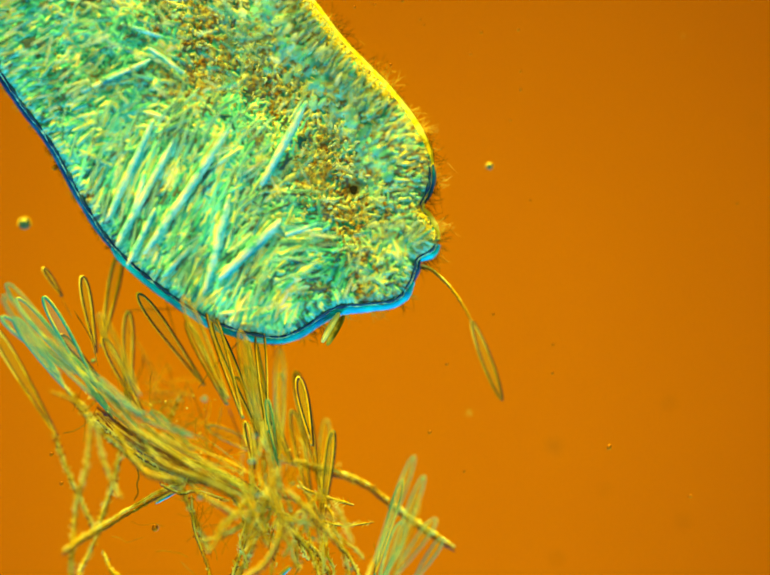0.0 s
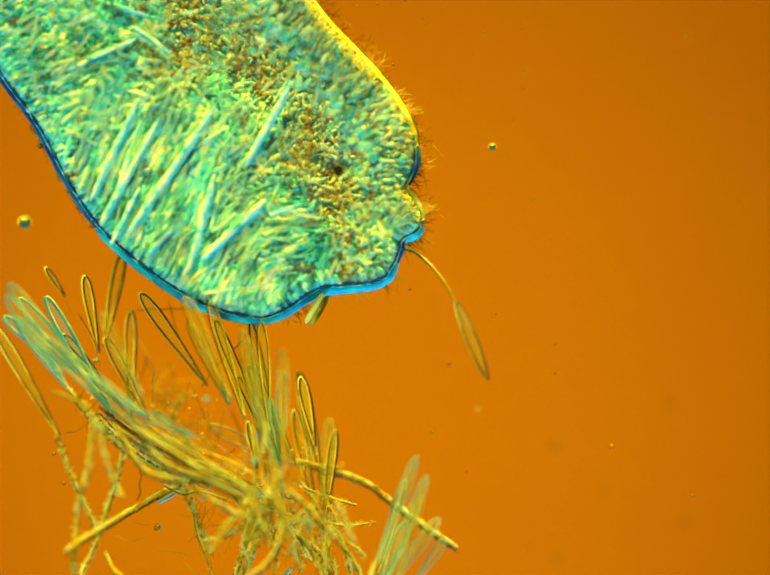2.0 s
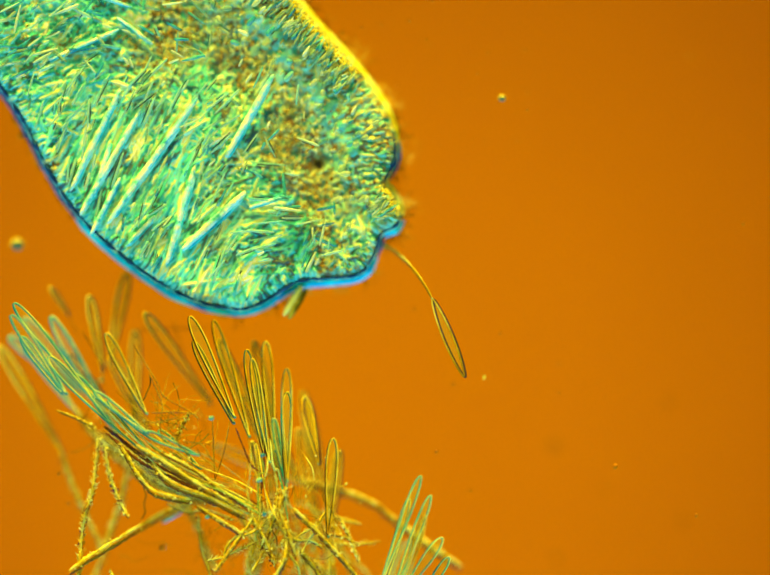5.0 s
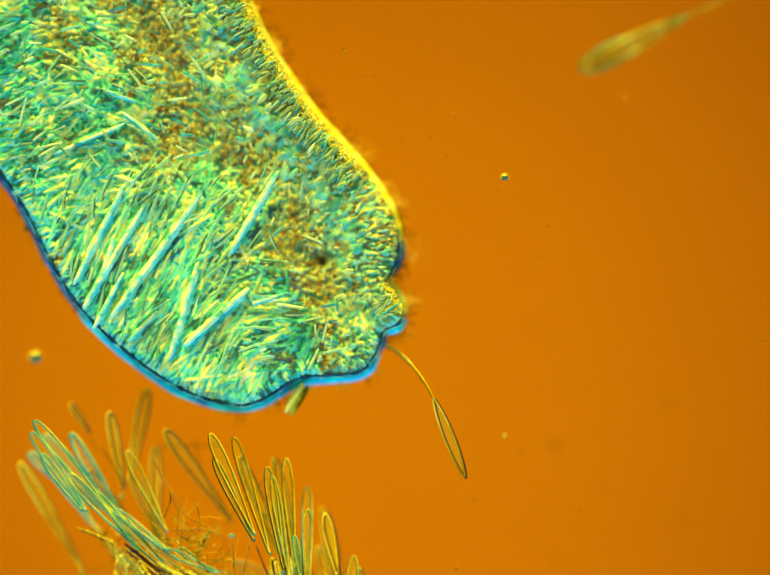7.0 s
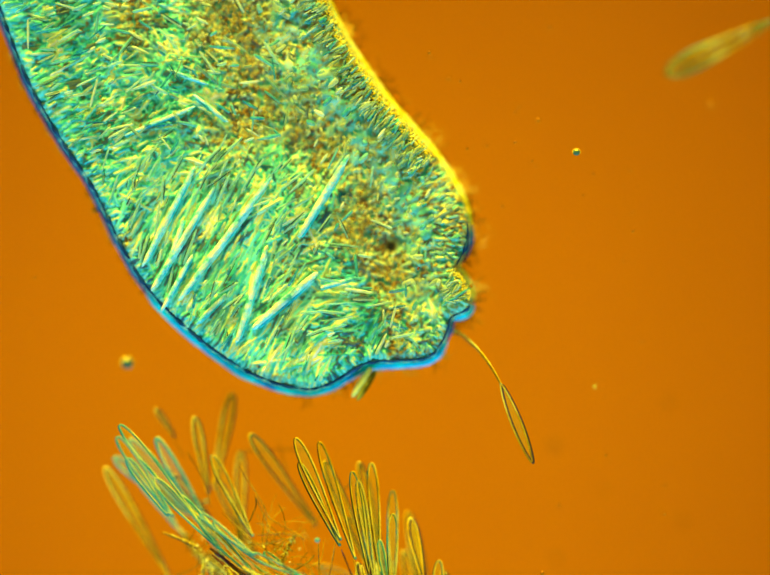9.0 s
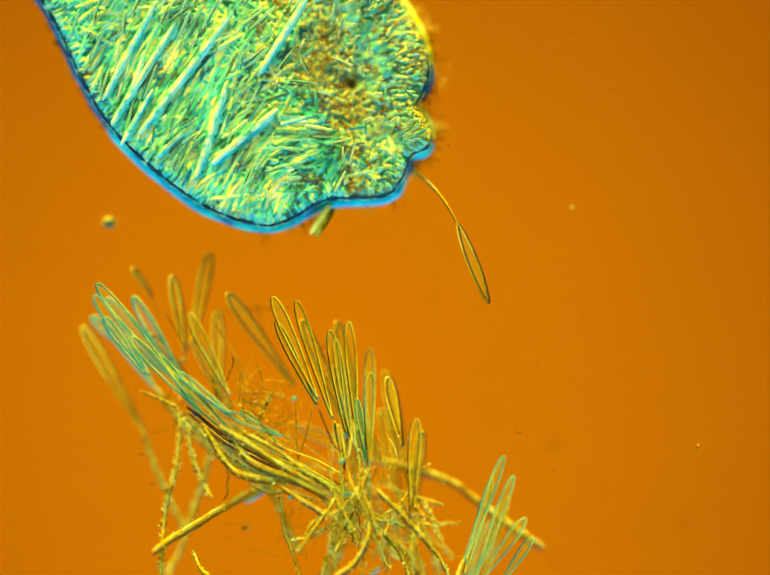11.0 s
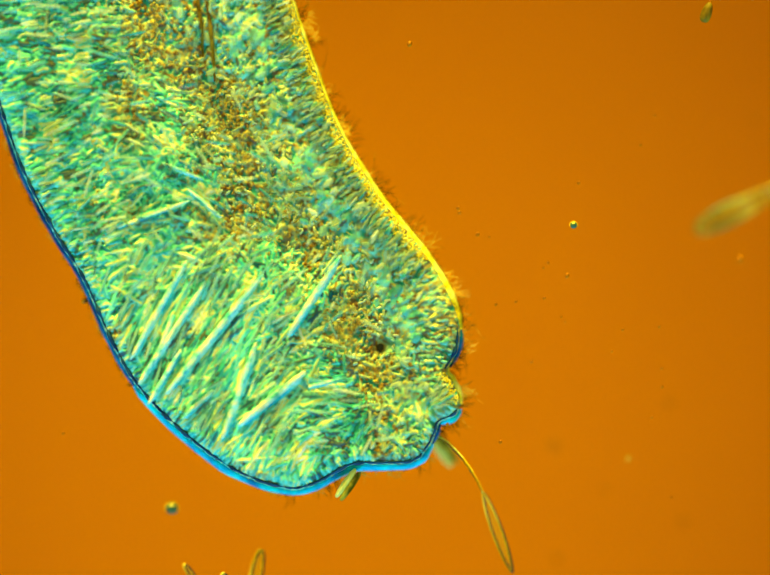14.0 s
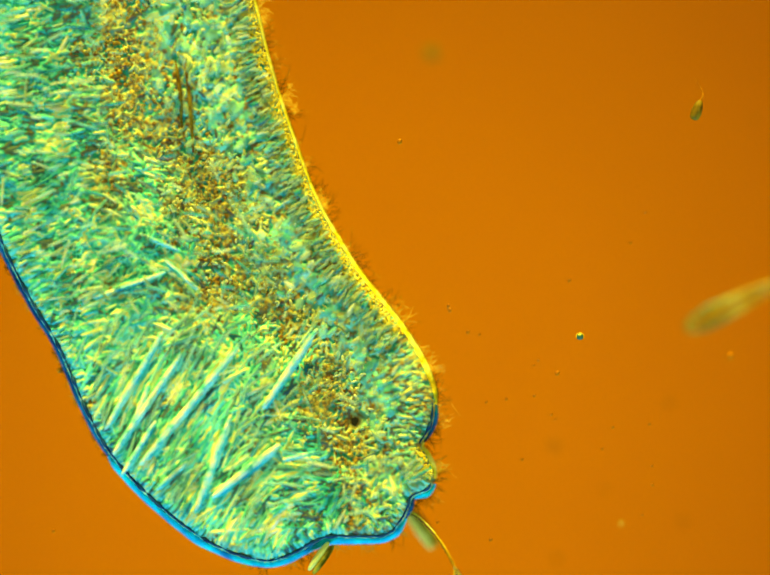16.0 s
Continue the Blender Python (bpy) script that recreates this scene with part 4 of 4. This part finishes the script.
    # thin ropes side by side in the left sheaf, every third one dark as painted shade, and fibres between them
    for n in range(20):
        off, z = (rng.gauss(-6, 9), lift(rng.uniform(0, 0.012))) if n % 3 else (rng.gauss(14, 14), lift(rng.uniform(0.025, 0.08)))
        way = [(205 + off * 0.7, 835 - off * 0.9), (285 + off * 0.7, 898 - off * 0.8), (375 + off * 0.5, 945 - off * 0.9), (450 + off * 0.5, 975 - off), (520 + off * 0.4, 1010 - off)]
        a, b = sorted(rng.sample(range(5), 2))
        way = way[max(0, min(a, 2)):max(b + 1, 4)]
        strand([at(u + rng.gauss(0, 4), v + rng.gauss(0, 4), z + rng.uniform(-0.003, 0.003)) for u, v in way], rng.uniform(1.8, 3.8) * S, ob, rng, rough=0.45, mat=DARK_SHADE_STALK if n % 3 == 0 else None if n % 2 else PALE_STALK)
    for n in range(9):
        off, z = rng.gauss(14, 16), lift(rng.uniform(0.05, 0.084))
        way = [(120, 720), (205, 800), (285, 875), (375, 935), (450, 970), (520, 1010)]
        a = rng.randint(0, 2)
        way = way[a:a + rng.randint(3, 4)]
        strand([at(u + 0.6 * off + rng.gauss(0, 4), v - 0.8 * off + rng.gauss(0, 4), z + rng.uniform(-0.004, 0.004)) for u, v in way],
               rng.uniform(0.9, 1.7) * S, ob, rng, "fibre", mat=(TEAL_EDGE, EDGE, SHADE_EDGE)[n % 3])
    for n in range(14):
        off, z = rng.gauss(26, 26), lift(rng.uniform(0.04, 0.07))
        way = [(190, 815), (250, 868), (320, 910), (400, 950), (480, 990)]
        a = rng.randint(0, 2)
        strand([at(u + 0.5 * off + rng.gauss(0, 6), v - 0.8 * off + rng.gauss(0, 6), z + rng.uniform(-0.004, 0.004)) for u, v in way[a:a + 3]],
               rng.uniform(1.8, 3.6) * S, ob, rng, "slime_strand", mat=(CLEAR_STALK, OLIVE_SLIME, OLIVE_SLIME)[n % 3])
    for n in range(5):
        u, z = rng.gauss(535, 26), lift(rng.uniform(0.045, 0.075))
        way = [(u + rng.gauss(0, 7), 850 + rng.uniform(-20, 40) + k * 45) for k in range(4)]
        strand([at(x, y, z + rng.uniform(-0.004, 0.004)) for x, y in way], rng.uniform(1.8, 3.4) * S, ob, rng, "slime_strand", mat=(CLEAR_STALK, OLIVE_SLIME)[n % 2])
    # upright fibres, green between the cells' feet
    for n in range(9):
        u, z = rng.gauss(540, 26), lift(rng.uniform(0.045, 0.082))
        lean = rng.gauss(0.12, 0.22)
        way = [(u + lean * k * 44 + rng.gauss(0, 5), 850 + rng.uniform(-30, 30) + k * 50) for k in range(rng.randint(3, 5))]
        strand([at(x, y, z + rng.uniform(-0.003, 0.003)) for x, y in way], rng.uniform(0.9, 2.4) * S, ob, rng, "fibre", mat=(TEAL_EDGE, DARK_SHADE_STALK, PALE_STALK, SHADE_EDGE, EDGE)[n % 5])
    # thin crusted stalks that run down through the thick of the tangle
    for n in range(30):
        u, v, z = rng.uniform(500, 690), rng.uniform(960, 1080), lift((rng.uniform(0.06, 0.08), rng.uniform(0, 0.02), rng.uniform(0.025, 0.045))[n % 3])
        a, way, r = radians(rng.gauss(-88, 30)), [], rng.uniform(2.4, 4.2)
        for k in range(5):
            way.append(at(u, v, z + rng.uniform(-0.002, 0.002)))
            u, v, a = u + 28 * math.cos(a), v - 28 * math.sin(a), a + rng.gauss(0, 0.25)
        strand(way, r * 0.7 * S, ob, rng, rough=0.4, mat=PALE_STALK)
        # Painted shade along the lower side.
        strand([p + Vector((0, -0.7, -0.2)) * r * S for p in way], r * 0.4 * S, ob, rng, "shade_strand", mat=DARK_SHADE_STALK, rough=0.4)
        hairs_on(curve_through(way, 34), r * S, rng, fringe, 1)
    # a small spray of bristles
    for n in range(16):
        a, long = radians(rng.uniform(48, 104)), rng.uniform(60, 130)
        u, v = 596 + rng.gauss(0, 8), 996 + rng.gauss(0, 6)
        p = curve_through([at(u, v, lift(.08)), at(u + 0.5 * long * math.cos(a + 0.1), v - 0.5 * long * math.sin(a + 0.1), lift(.08)), at(u + long * math.cos(a), v - long * math.sin(a), lift(.076))], 10)
        threads.add(tube(p, np.linspace(1.5, 0.6, 10) * S, 4))
    # fine threads and grit caught in the tangle
    for n in range(150):
        k = n % 4
        if k == 0:
            u, v, z = rng.gauss(350, 34), rng.gauss(835, 34), lift(rng.uniform(0.07, 0.084))
        elif k == 1:
            f = rng.random()
            u, v, z = 190 + 330 * f + rng.gauss(0, 35), 800 + 200 * f + rng.gauss(0, 40), lift(rng.uniform(0, 0.08))
        elif k == 2:
            u, v, z = rng.gauss(600, 70), rng.gauss(1060, 70), lift(rng.uniform(0, 0.08))
        else:
            u, v, z = rng.gauss(420, 60), rng.gauss(1020, 60), lift(rng.uniform(0, 0.03))
        a = rng.uniform(0, 2 * math.pi)
        pts = [(u, v)]
        for j in range(4):
            a += rng.gauss(0, 0.35)
            pts.append((pts[-1][0] + 17 * math.cos(a), pts[-1][1] + 17 * math.sin(a)))
        p = curve_through([at(x, y, z + rng.uniform(-0.004, 0.004)) for x, y in pts], 14)
        (dark_threads if n % 3 == 0 and k < 3 else threads).add(tube(p, rng.uniform(0.7, 1.5) * S, 4))
    for n in range(200):
        f = rng.random()
        u, v = ((170 + 350 * f + rng.gauss(0, 26), 790 + 210 * f + rng.gauss(0, 26)), (rng.gauss(590, 60), rng.gauss(1030, 80)), (rng.gauss(350, 40), rng.gauss(850, 40)))[(0, 1, 0, 1, 2)[n % 5]]
        bits.add(lump(at(u, v, lift(rng.uniform(0.0, 0.084))), (rng.uniform(-1, 1), rng.uniform(-1, 1), 0.01), rng.uniform(4, 9) * S, rng.uniform(1.0, 2.4) * S, 6, 3))
    # loose blue-green beads
    for u, v, z in ((520, 937, .08), (530, 1006, .08), (526, 886, .08), (640, 1098, 0), (720, 1160, 0), (610, 1018, 0), (600, 985, .004), (414, 1012, .078), (514, 940, 0), (322, 1075, 0), (422, 811, .08), (194, 735, .004)):
        link_mesh("bead", *lump(at(u, v, lift(z)), (1, 0.4, 0), rng.uniform(9, 14) * S, rng.uniform(4, 5.5) * S, 9, 6), BEAD, ob, "blue-green bead")
    tagged(link_mesh("dark_crust", dark_bits.verts, dark_bits.faces, DARK_SHADE_STALK, ob), kind="stuff")
    tagged(link_mesh("dark_felt", dark_threads.verts, dark_threads.faces, DUCT, ob), kind="stuff")
    tagged(link_mesh("felt", threads.verts, threads.faces, CLEAR_STALK, ob), kind="stuff")
    tagged(link_mesh("fringe", fringe.verts, fringe.faces, STALK, ob), kind="stuff")
    tagged(link_mesh("crust", bits.verts, bits.faces, STALK, ob), kind="stuff")
    return ob


def fan():
    """The second, smaller tuft."""
    rng = random.Random(5)
    ob = tagged(new("diatom_tuft"), "fan of pale green needle-shaped diatoms on a short stalk", "diatom colony")
    for foot, tip, w, z in (((770, 1140), (849, 928), 20, .08), ((790, 1176), (869, 968), 20, .08), ((803, 1180), (893, 1054), 25, .078), ((842, 1190), (907, 1094), 20, .07),
                            ((776, 1192), (828, 1064), 34, 0.0), ((768, 1170), (826, 975), 18, .05), ((800, 1200), (858, 1010), 16, .095)):
        cell(at(*foot, lift(z)), at(*tip, lift(z)), w * S, ob, edge=TEAL_EDGE if w > 18 else EDGE, line=TEAL_LINE if w > 18 else DEEP_LINE, pane=LOW_PANE)
    for way in (((770, 1132), (750, 1190), (745, 1300)), ((790, 1175), (765, 1230), (745, 1300)), ((830, 1192), (790, 1250), (745, 1310))):
        strand([at(u, v, .07) for u, v in way], 4 * S, ob, rng)
    return ob


def blue_needle(a, b):
    """A splinter that shines blue and white."""
    ob = tagged(new("splinter"), "tiny blue-white silica splinter caught in the tangle", "splinter")
    a, b = np.array(at(*a, 0.034)), np.array(at(*b, 0.034))
    for k, mat in ((-1, BLUE_RELIEF), (1, PALE_VALVE)):
        off = np.array((-1.4, 1.8, 0)) * k * S
        link_mesh("face", *lump(tuple((a + b) / 2 + off), tuple(b - a), float(np.linalg.norm(b - a)), 2.4 * S, 6, 5), mat, ob)
    return ob


blue_needle((319, 1025), (360, 1002))
blue_needle((574, 1174), (597, 1154))
tangle = colony()
tuft = fan()


def stalked_cell():
    """The single cell on a bent stalk at the worm's mouth; its own space begins where stalk and cell meet."""
    rng = random.Random(3)
    ob = tagged(new("stalked_diatom"), "single needle-shaped diatom on a thin bent stalk", "diatom")
    # A pale strand paints the highlight along the bent stalk.
    strand([(-110 * S, 114 * S, -0.034), (-78 * S, 102 * S, -0.026), (-43 * S, 70 * S, -0.012), (-16 * S, 33 * S, -0.004), (1 * S, 1 * S, 0.001)], 1.5 * S, ob, rng, "highlight_strand", rough=0.3, mat=PALE_STALK)
    cell((0, 0, 0), (63 * S, -158 * S, 0), 22 * S, ob, wedge=0, line=SHADE_LINE, edge=AMBER_EDGE)
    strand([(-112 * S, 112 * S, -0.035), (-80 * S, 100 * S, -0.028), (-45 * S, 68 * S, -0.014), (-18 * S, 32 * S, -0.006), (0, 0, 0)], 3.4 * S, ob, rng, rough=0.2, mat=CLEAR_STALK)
    # A dark copy beside the stalk paints its shade.
    strand([(-110 * S, 109 * S, -0.036), (-78 * S, 97 * S, -0.029), (-43 * S, 65 * S, -0.015), (-17 * S, 29 * S, -0.007), (0, 0, -0.001)], 2.2 * S, ob, rng, rough=0.2, mat=DARK_SHADE_STALK)
    return ob


def loose_cell(label, length, width, pane):
    ob = tagged(new("diatom"), label, "diatom")
    cell((0, 0, 0), (length * S, 0, 0), width * S, ob, pane=pane, edge=SHADE_EDGE, line=DEEP_LINE)
    return ob


mouth_cell = stalked_cell()
far_cell = loose_cell("blurred green diatom cell drifting by itself", 238, 52, OLIVE_PANE)
for off, mat in ((-15, AMBER_EDGE), (-7, DARK_SHADE_STALK), (1, AMBER_EDGE), (8, DARK_SHADE_STALK), (15, AMBER_EDGE)):
    strand([(40 * S, off * 0.6 * S, 0.003), (120 * S, off * S, 0.004), (215 * S, off * 0.5 * S, 0.003)], 2.6 * S, far_cell, random.Random(2), "streak", mat=mat)
strand([(0, 0, 0), (-60 * S, 4 * S, 0), (-170 * S, 10 * S, 0)], 5 * S, far_cell, random.Random(9), mat=CLEAR_STALK)
# Dark copy of the stalk, set lower as painted shade.
strand([(0, -5 * S, 0), (-60 * S, -1 * S, 0), (-170 * S, 5 * S, 0)], 2.6 * S, far_cell, random.Random(9), mat=DARK_SHADE_STALK)
far_cell.matrix_world = Matrix.Translation(at(1345, -243, 0.118)) @ pose(0, 0, 0, 0, 0, 180 + 27)


def edgewise_cell(label, length, width):
    """A cell that lies on its side: one valve painted bright as if lit, one dark as if shaded."""
    ob = tagged(new("diatom"), label, "diatom")
    for side, mat, says in ((-1, LIT_VALVE, "bright yellow valve"), (1, SHADED_VALVE, "dark olive valve")):
        link_mesh("valve", *lump((length / 2 * S, side * width * 0.24 * S, 0), (1, 0, 0), length * S, width * 0.30 * S, 10, 9), mat, ob, says)
    return ob


belly_cell = edgewise_cell("short yellow-green diatom cell at the flatworm's rim", 72, 24)
lip_cell = edgewise_cell("yellow and olive diatom cell beside the flatworm's mouth", 95, 30)


# ---- drifting drops, grit and a flagellate ----
def drop(label, radius, mat=None):
    ob = tagged(link_mesh("oil_drop", *lump((0, 0, 0), (1, 0, 0), 2 * radius * S, radius * S, 14, 9), mat or DROP), label, "drop", "drifting specks")
    if mat:
        return ob
    # Halo and highlight are modelled: a yellow half ring and a pale lump.
    ring = [(1.02 * radius * S * math.cos(radians(a)), 1.02 * radius * S * math.sin(radians(a)), 0) for a in range(-20, 201, 11)]
    link_mesh("rim", *tube(ring, 0.2 * radius * S, 6), EDGE, ob, "yellow bright rim")
    link_mesh("glint", *lump((-0.05 * radius * S, 0.44 * radius * S, 0.56 * radius * S), (1, 0, 0), 1.15 * radius * S, 0.38 * radius * S, 10, 6), PAINTED_GLINT, ob, "bright pale glint")
    return ob


def speck(label, radius, long=1.3):
    return tagged(link_mesh("speck", *lump((0, 0, 0), (0.3, 1, 0), 2 * radius * long * S, radius * S, 8, 5), GRIT), label, "speck", "drifting specks")


drop_a = drop("round green oil drop out of focus", 12)
drop_b = drop("round green oil drop adrift in open water", 7)
drop_c = drop("faint green oil drop far out of focus", 13, OLIVE_DROP)
drop_c.matrix_world = Matrix.Translation(at(615, -692, 0.15))
bright = speck("bright tiny crystal adrift in open water", 3, 1.6)
bright.data.materials[0] = PALE_VALVE
rng = random.Random(21)
for u, v, r in ((690, -128, 4), (825, 2, 3), (727, 15, 3), (551, -516, 5), (1060, 60, 3), (860, 40, 2.5), (880, 880, 4), (1010, 640, 3), (1130, 760, 3), (835, 590, 3),
                (868, 50, 2.5), (985, 66, 3), (963, 110, 2.5), (1065, 145, 3), (1065, 183, 3), (1045, 245, 2.5), (1398, 72, 4), (915, 742, 3.5), (1085, 408, 2.5), (1505, 415, 3),
                (1245, 910, 5), (1410, 1010, 4), (950, 960, 3), (653, -173, 4), (824, -60, 2.5), (1226, -78, 6), (-154, 277, 3), (1131, 702, 3), (650, -181, 3.5), (768, 9, 3),
                (800, 132, 3), (713, -123, 2.5), (833, -70, 3), (628, 259, 3), (736, 295, 3.5), (110, 925, 4), (130, 985, 4), (320, 1075, 6), (872, -44, 4.5), (1051, -371, 3), (1021, -310, 3), (896, -233, 3.5)):
    s = speck("small brown speck of grit", r)
    s.matrix_world = Matrix.Translation(at(u, v, 0.008 if (u, v) in ((1226, -78), (1398, 72)) else rng.uniform(0.03, 0.055)))


def flagellate():
    ob = tagged(new("flagellate"), "tiny brown flagellate with a curved whip", "flagellate")
    link_mesh("cell_body", *lump((0, 0, 0), (-0.35, -1, 0), 44 * S, 11 * S, 10, 7, -0.6), DUCT, ob)
    p = curve_through([(6 * S, 18 * S, 0), (12 * S, 32 * S, 0), (6 * S, 48 * S, 0), (-4 * S, 64 * S, 0)], 14)
    link_mesh("whip", *tube(p, np.linspace(2.2, 0.8, 14) * S, 5), GRIT, ob)
    ob.matrix_world = Matrix.Translation(at(1156, -580, 0.05))
    return ob


flagellate()

WORM = [(0, 635.9, 400.5, -5.04), (0.5, 627.3, 390, -4.95), (1, 616.8, 378.9, -4.86), (1.5, 607.9, 369, -4.75), (2, 599.6, 360.7, -4.64),
        (2.5, 589.5, 352, -4.52), (3, 580.6, 342.4, -4.38), (3.5, 572.3, 333.7, -4.25), (5.8, 537.4, 288.6, -3.52), (6.5, 524.2, 273.6, -3.27),
        (7, 516.2, 263.7, -3.08), (8, 500.9, 244.6, -2.71), (9, 482.7, 223.2, -2.31), (9.7, 470.4, 209.5, -2.03), (11.8, 435.9, 159.2, -1.17),
        (12.5, 425.3, 145.2, -0.87), (13.5, 409.5, 122, -0.46), (14.5, 393, 97, -0.05), (15.5, 377.3, 72, 0.35), (16, 369.6, 59.4, 0.55)]


def lens_dust():
    """Dust on the optics, which stays in its place in the field as the slide moves."""
    dull = glassy("dull_dust", [(0.3, (0.10, 0.05, 0.0)), (0.7, (0.25, 0.12, 0.0))], 0.88, 90)
    out = []
    for u, v, r in ((1132, 910, 13), (1368, 822, 8), (1395, 1066, 8), (1136, 1142, 9), (1542, 240, 6), (1235, 1000, 6)):
        ob = link_mesh("dust_speck", *lump((0, 0, 0), (1, 0.3, 0), 2.2 * r * S, r * S, 10, 6), dull)
        out.append((tagged(ob, "faint brown dust speck on the optics", "dust speck", "dust on the optics"), at(u, v, 0)))
    return out


dust = lens_dust()


def with_worm(u, v, z, turn):
    """Rows of a thing that stays beside the worm at the worm's own place (u, v)."""
    rows = []
    for t, a, b, deg in WORM:
        m = Matrix.Translation(at(a, b, 0)) @ pose(0, 0, 0, 0, 0, -deg)
        rows.append((t, m @ Matrix.Translation(local(u, v, z)) @ pose(0, 0, 0, 0, 0, turn)))
    return rows


def motions():
    walk(backdrop, eye_rows(-0.7))
    for ob, place in dust:
        walk(ob, [(t, Matrix.Translation((place.x, place.y, 0)) @ m) for t, m in eye_rows(-0.05)])
    walk(worm, [(t, Matrix.Translation(at(u, v, 0)) @ pose(0, 0, 0, 0, 0, -deg)) for t, u, v, deg in WORM])
    walk(mouth_cell, [(t, Matrix.Translation(at(u, v, 0.062)) @ pose(0, 0, 0, 0, 0, a)) for t, u, v, a in (
        (0, 964, 653, -1), (1.5, 935, 622, 0), (3.5, 900, 590, 2), (5.8, 856, 556, 0), (7, 833, 534, 0), (9, 796, 495, 0), (9.7, 781, 482, 0),
        (11.8, 739, 440, -1), (13, 719, 417, -1.5), (14.5, 690, 386, -2), (16, 663, 352, -2))])
    # Raised beside the rim, out of the worm's shade, to suit the camera's view.
    walk(belly_cell, with_worm(744, 1093, 0.042, 235))
    walk(lip_cell, [(0, Matrix.Translation(at(800, 480, -0.005)) @ pose(0, 0, 0, 0, 0, 305)), (12.5, Matrix.Translation(at(600, 270, -0.005)) @ pose(0, 0, 0, 0, 0, 305)),
                    (14.5, Matrix.Translation(at(585, 262, -0.005)) @ pose(0, 0, 0, 0, 0, 305)), (16, Matrix.Translation(at(570, 236, -0.005)) @ pose(0, 0, 0, 0, 0, 305))])
    walk(drop_a, [(t, Matrix.Translation(at(u, v, 0.018))) for t, u, v in (
        (0, 53, 455), (1.5, 50, 452), (3.7, 40, 460), (5.8, 19, 454), (7, 20, 449), (9, 33, 452), (9.7, 39, 453), (12.5, 48, 446), (14, 66, 431), (16, 90, 410))])
    walk(drop_b, [(t, Matrix.Translation(at(u, v, z))) for t, u, v, z in (
        (0, 1002, 338, .016), (1, 1000, 314, .03), (2, 1003, 299, .03), (3, 1014, 262, .034), (3.5, 1018, 240, .036), (6, 1002, 112, .044), (7, 978, 82, .054), (8, 954, 50, .058), (9, 950, 22, .058),
        (9.6, 946, -1, .058), (11.8, 912, -84, .056), (13, 900, -108, .052), (13.5, 883, -136, .048), (14, 885, -147, .046), (14.5, 896, -149, .044), (15, 904, -138, .044), (16, 918, -119, .044))])
    walk(bright, [(t, Matrix.Translation(at(u, v, 0.085))) for t, u, v in (
        (0, 960, 840), (3.5, 977, 798), (7, 977, 607), (9, 986, 499), (9.7, 985, 468), (12.5, 990, 375), (16, 1000, 260))])


motions()
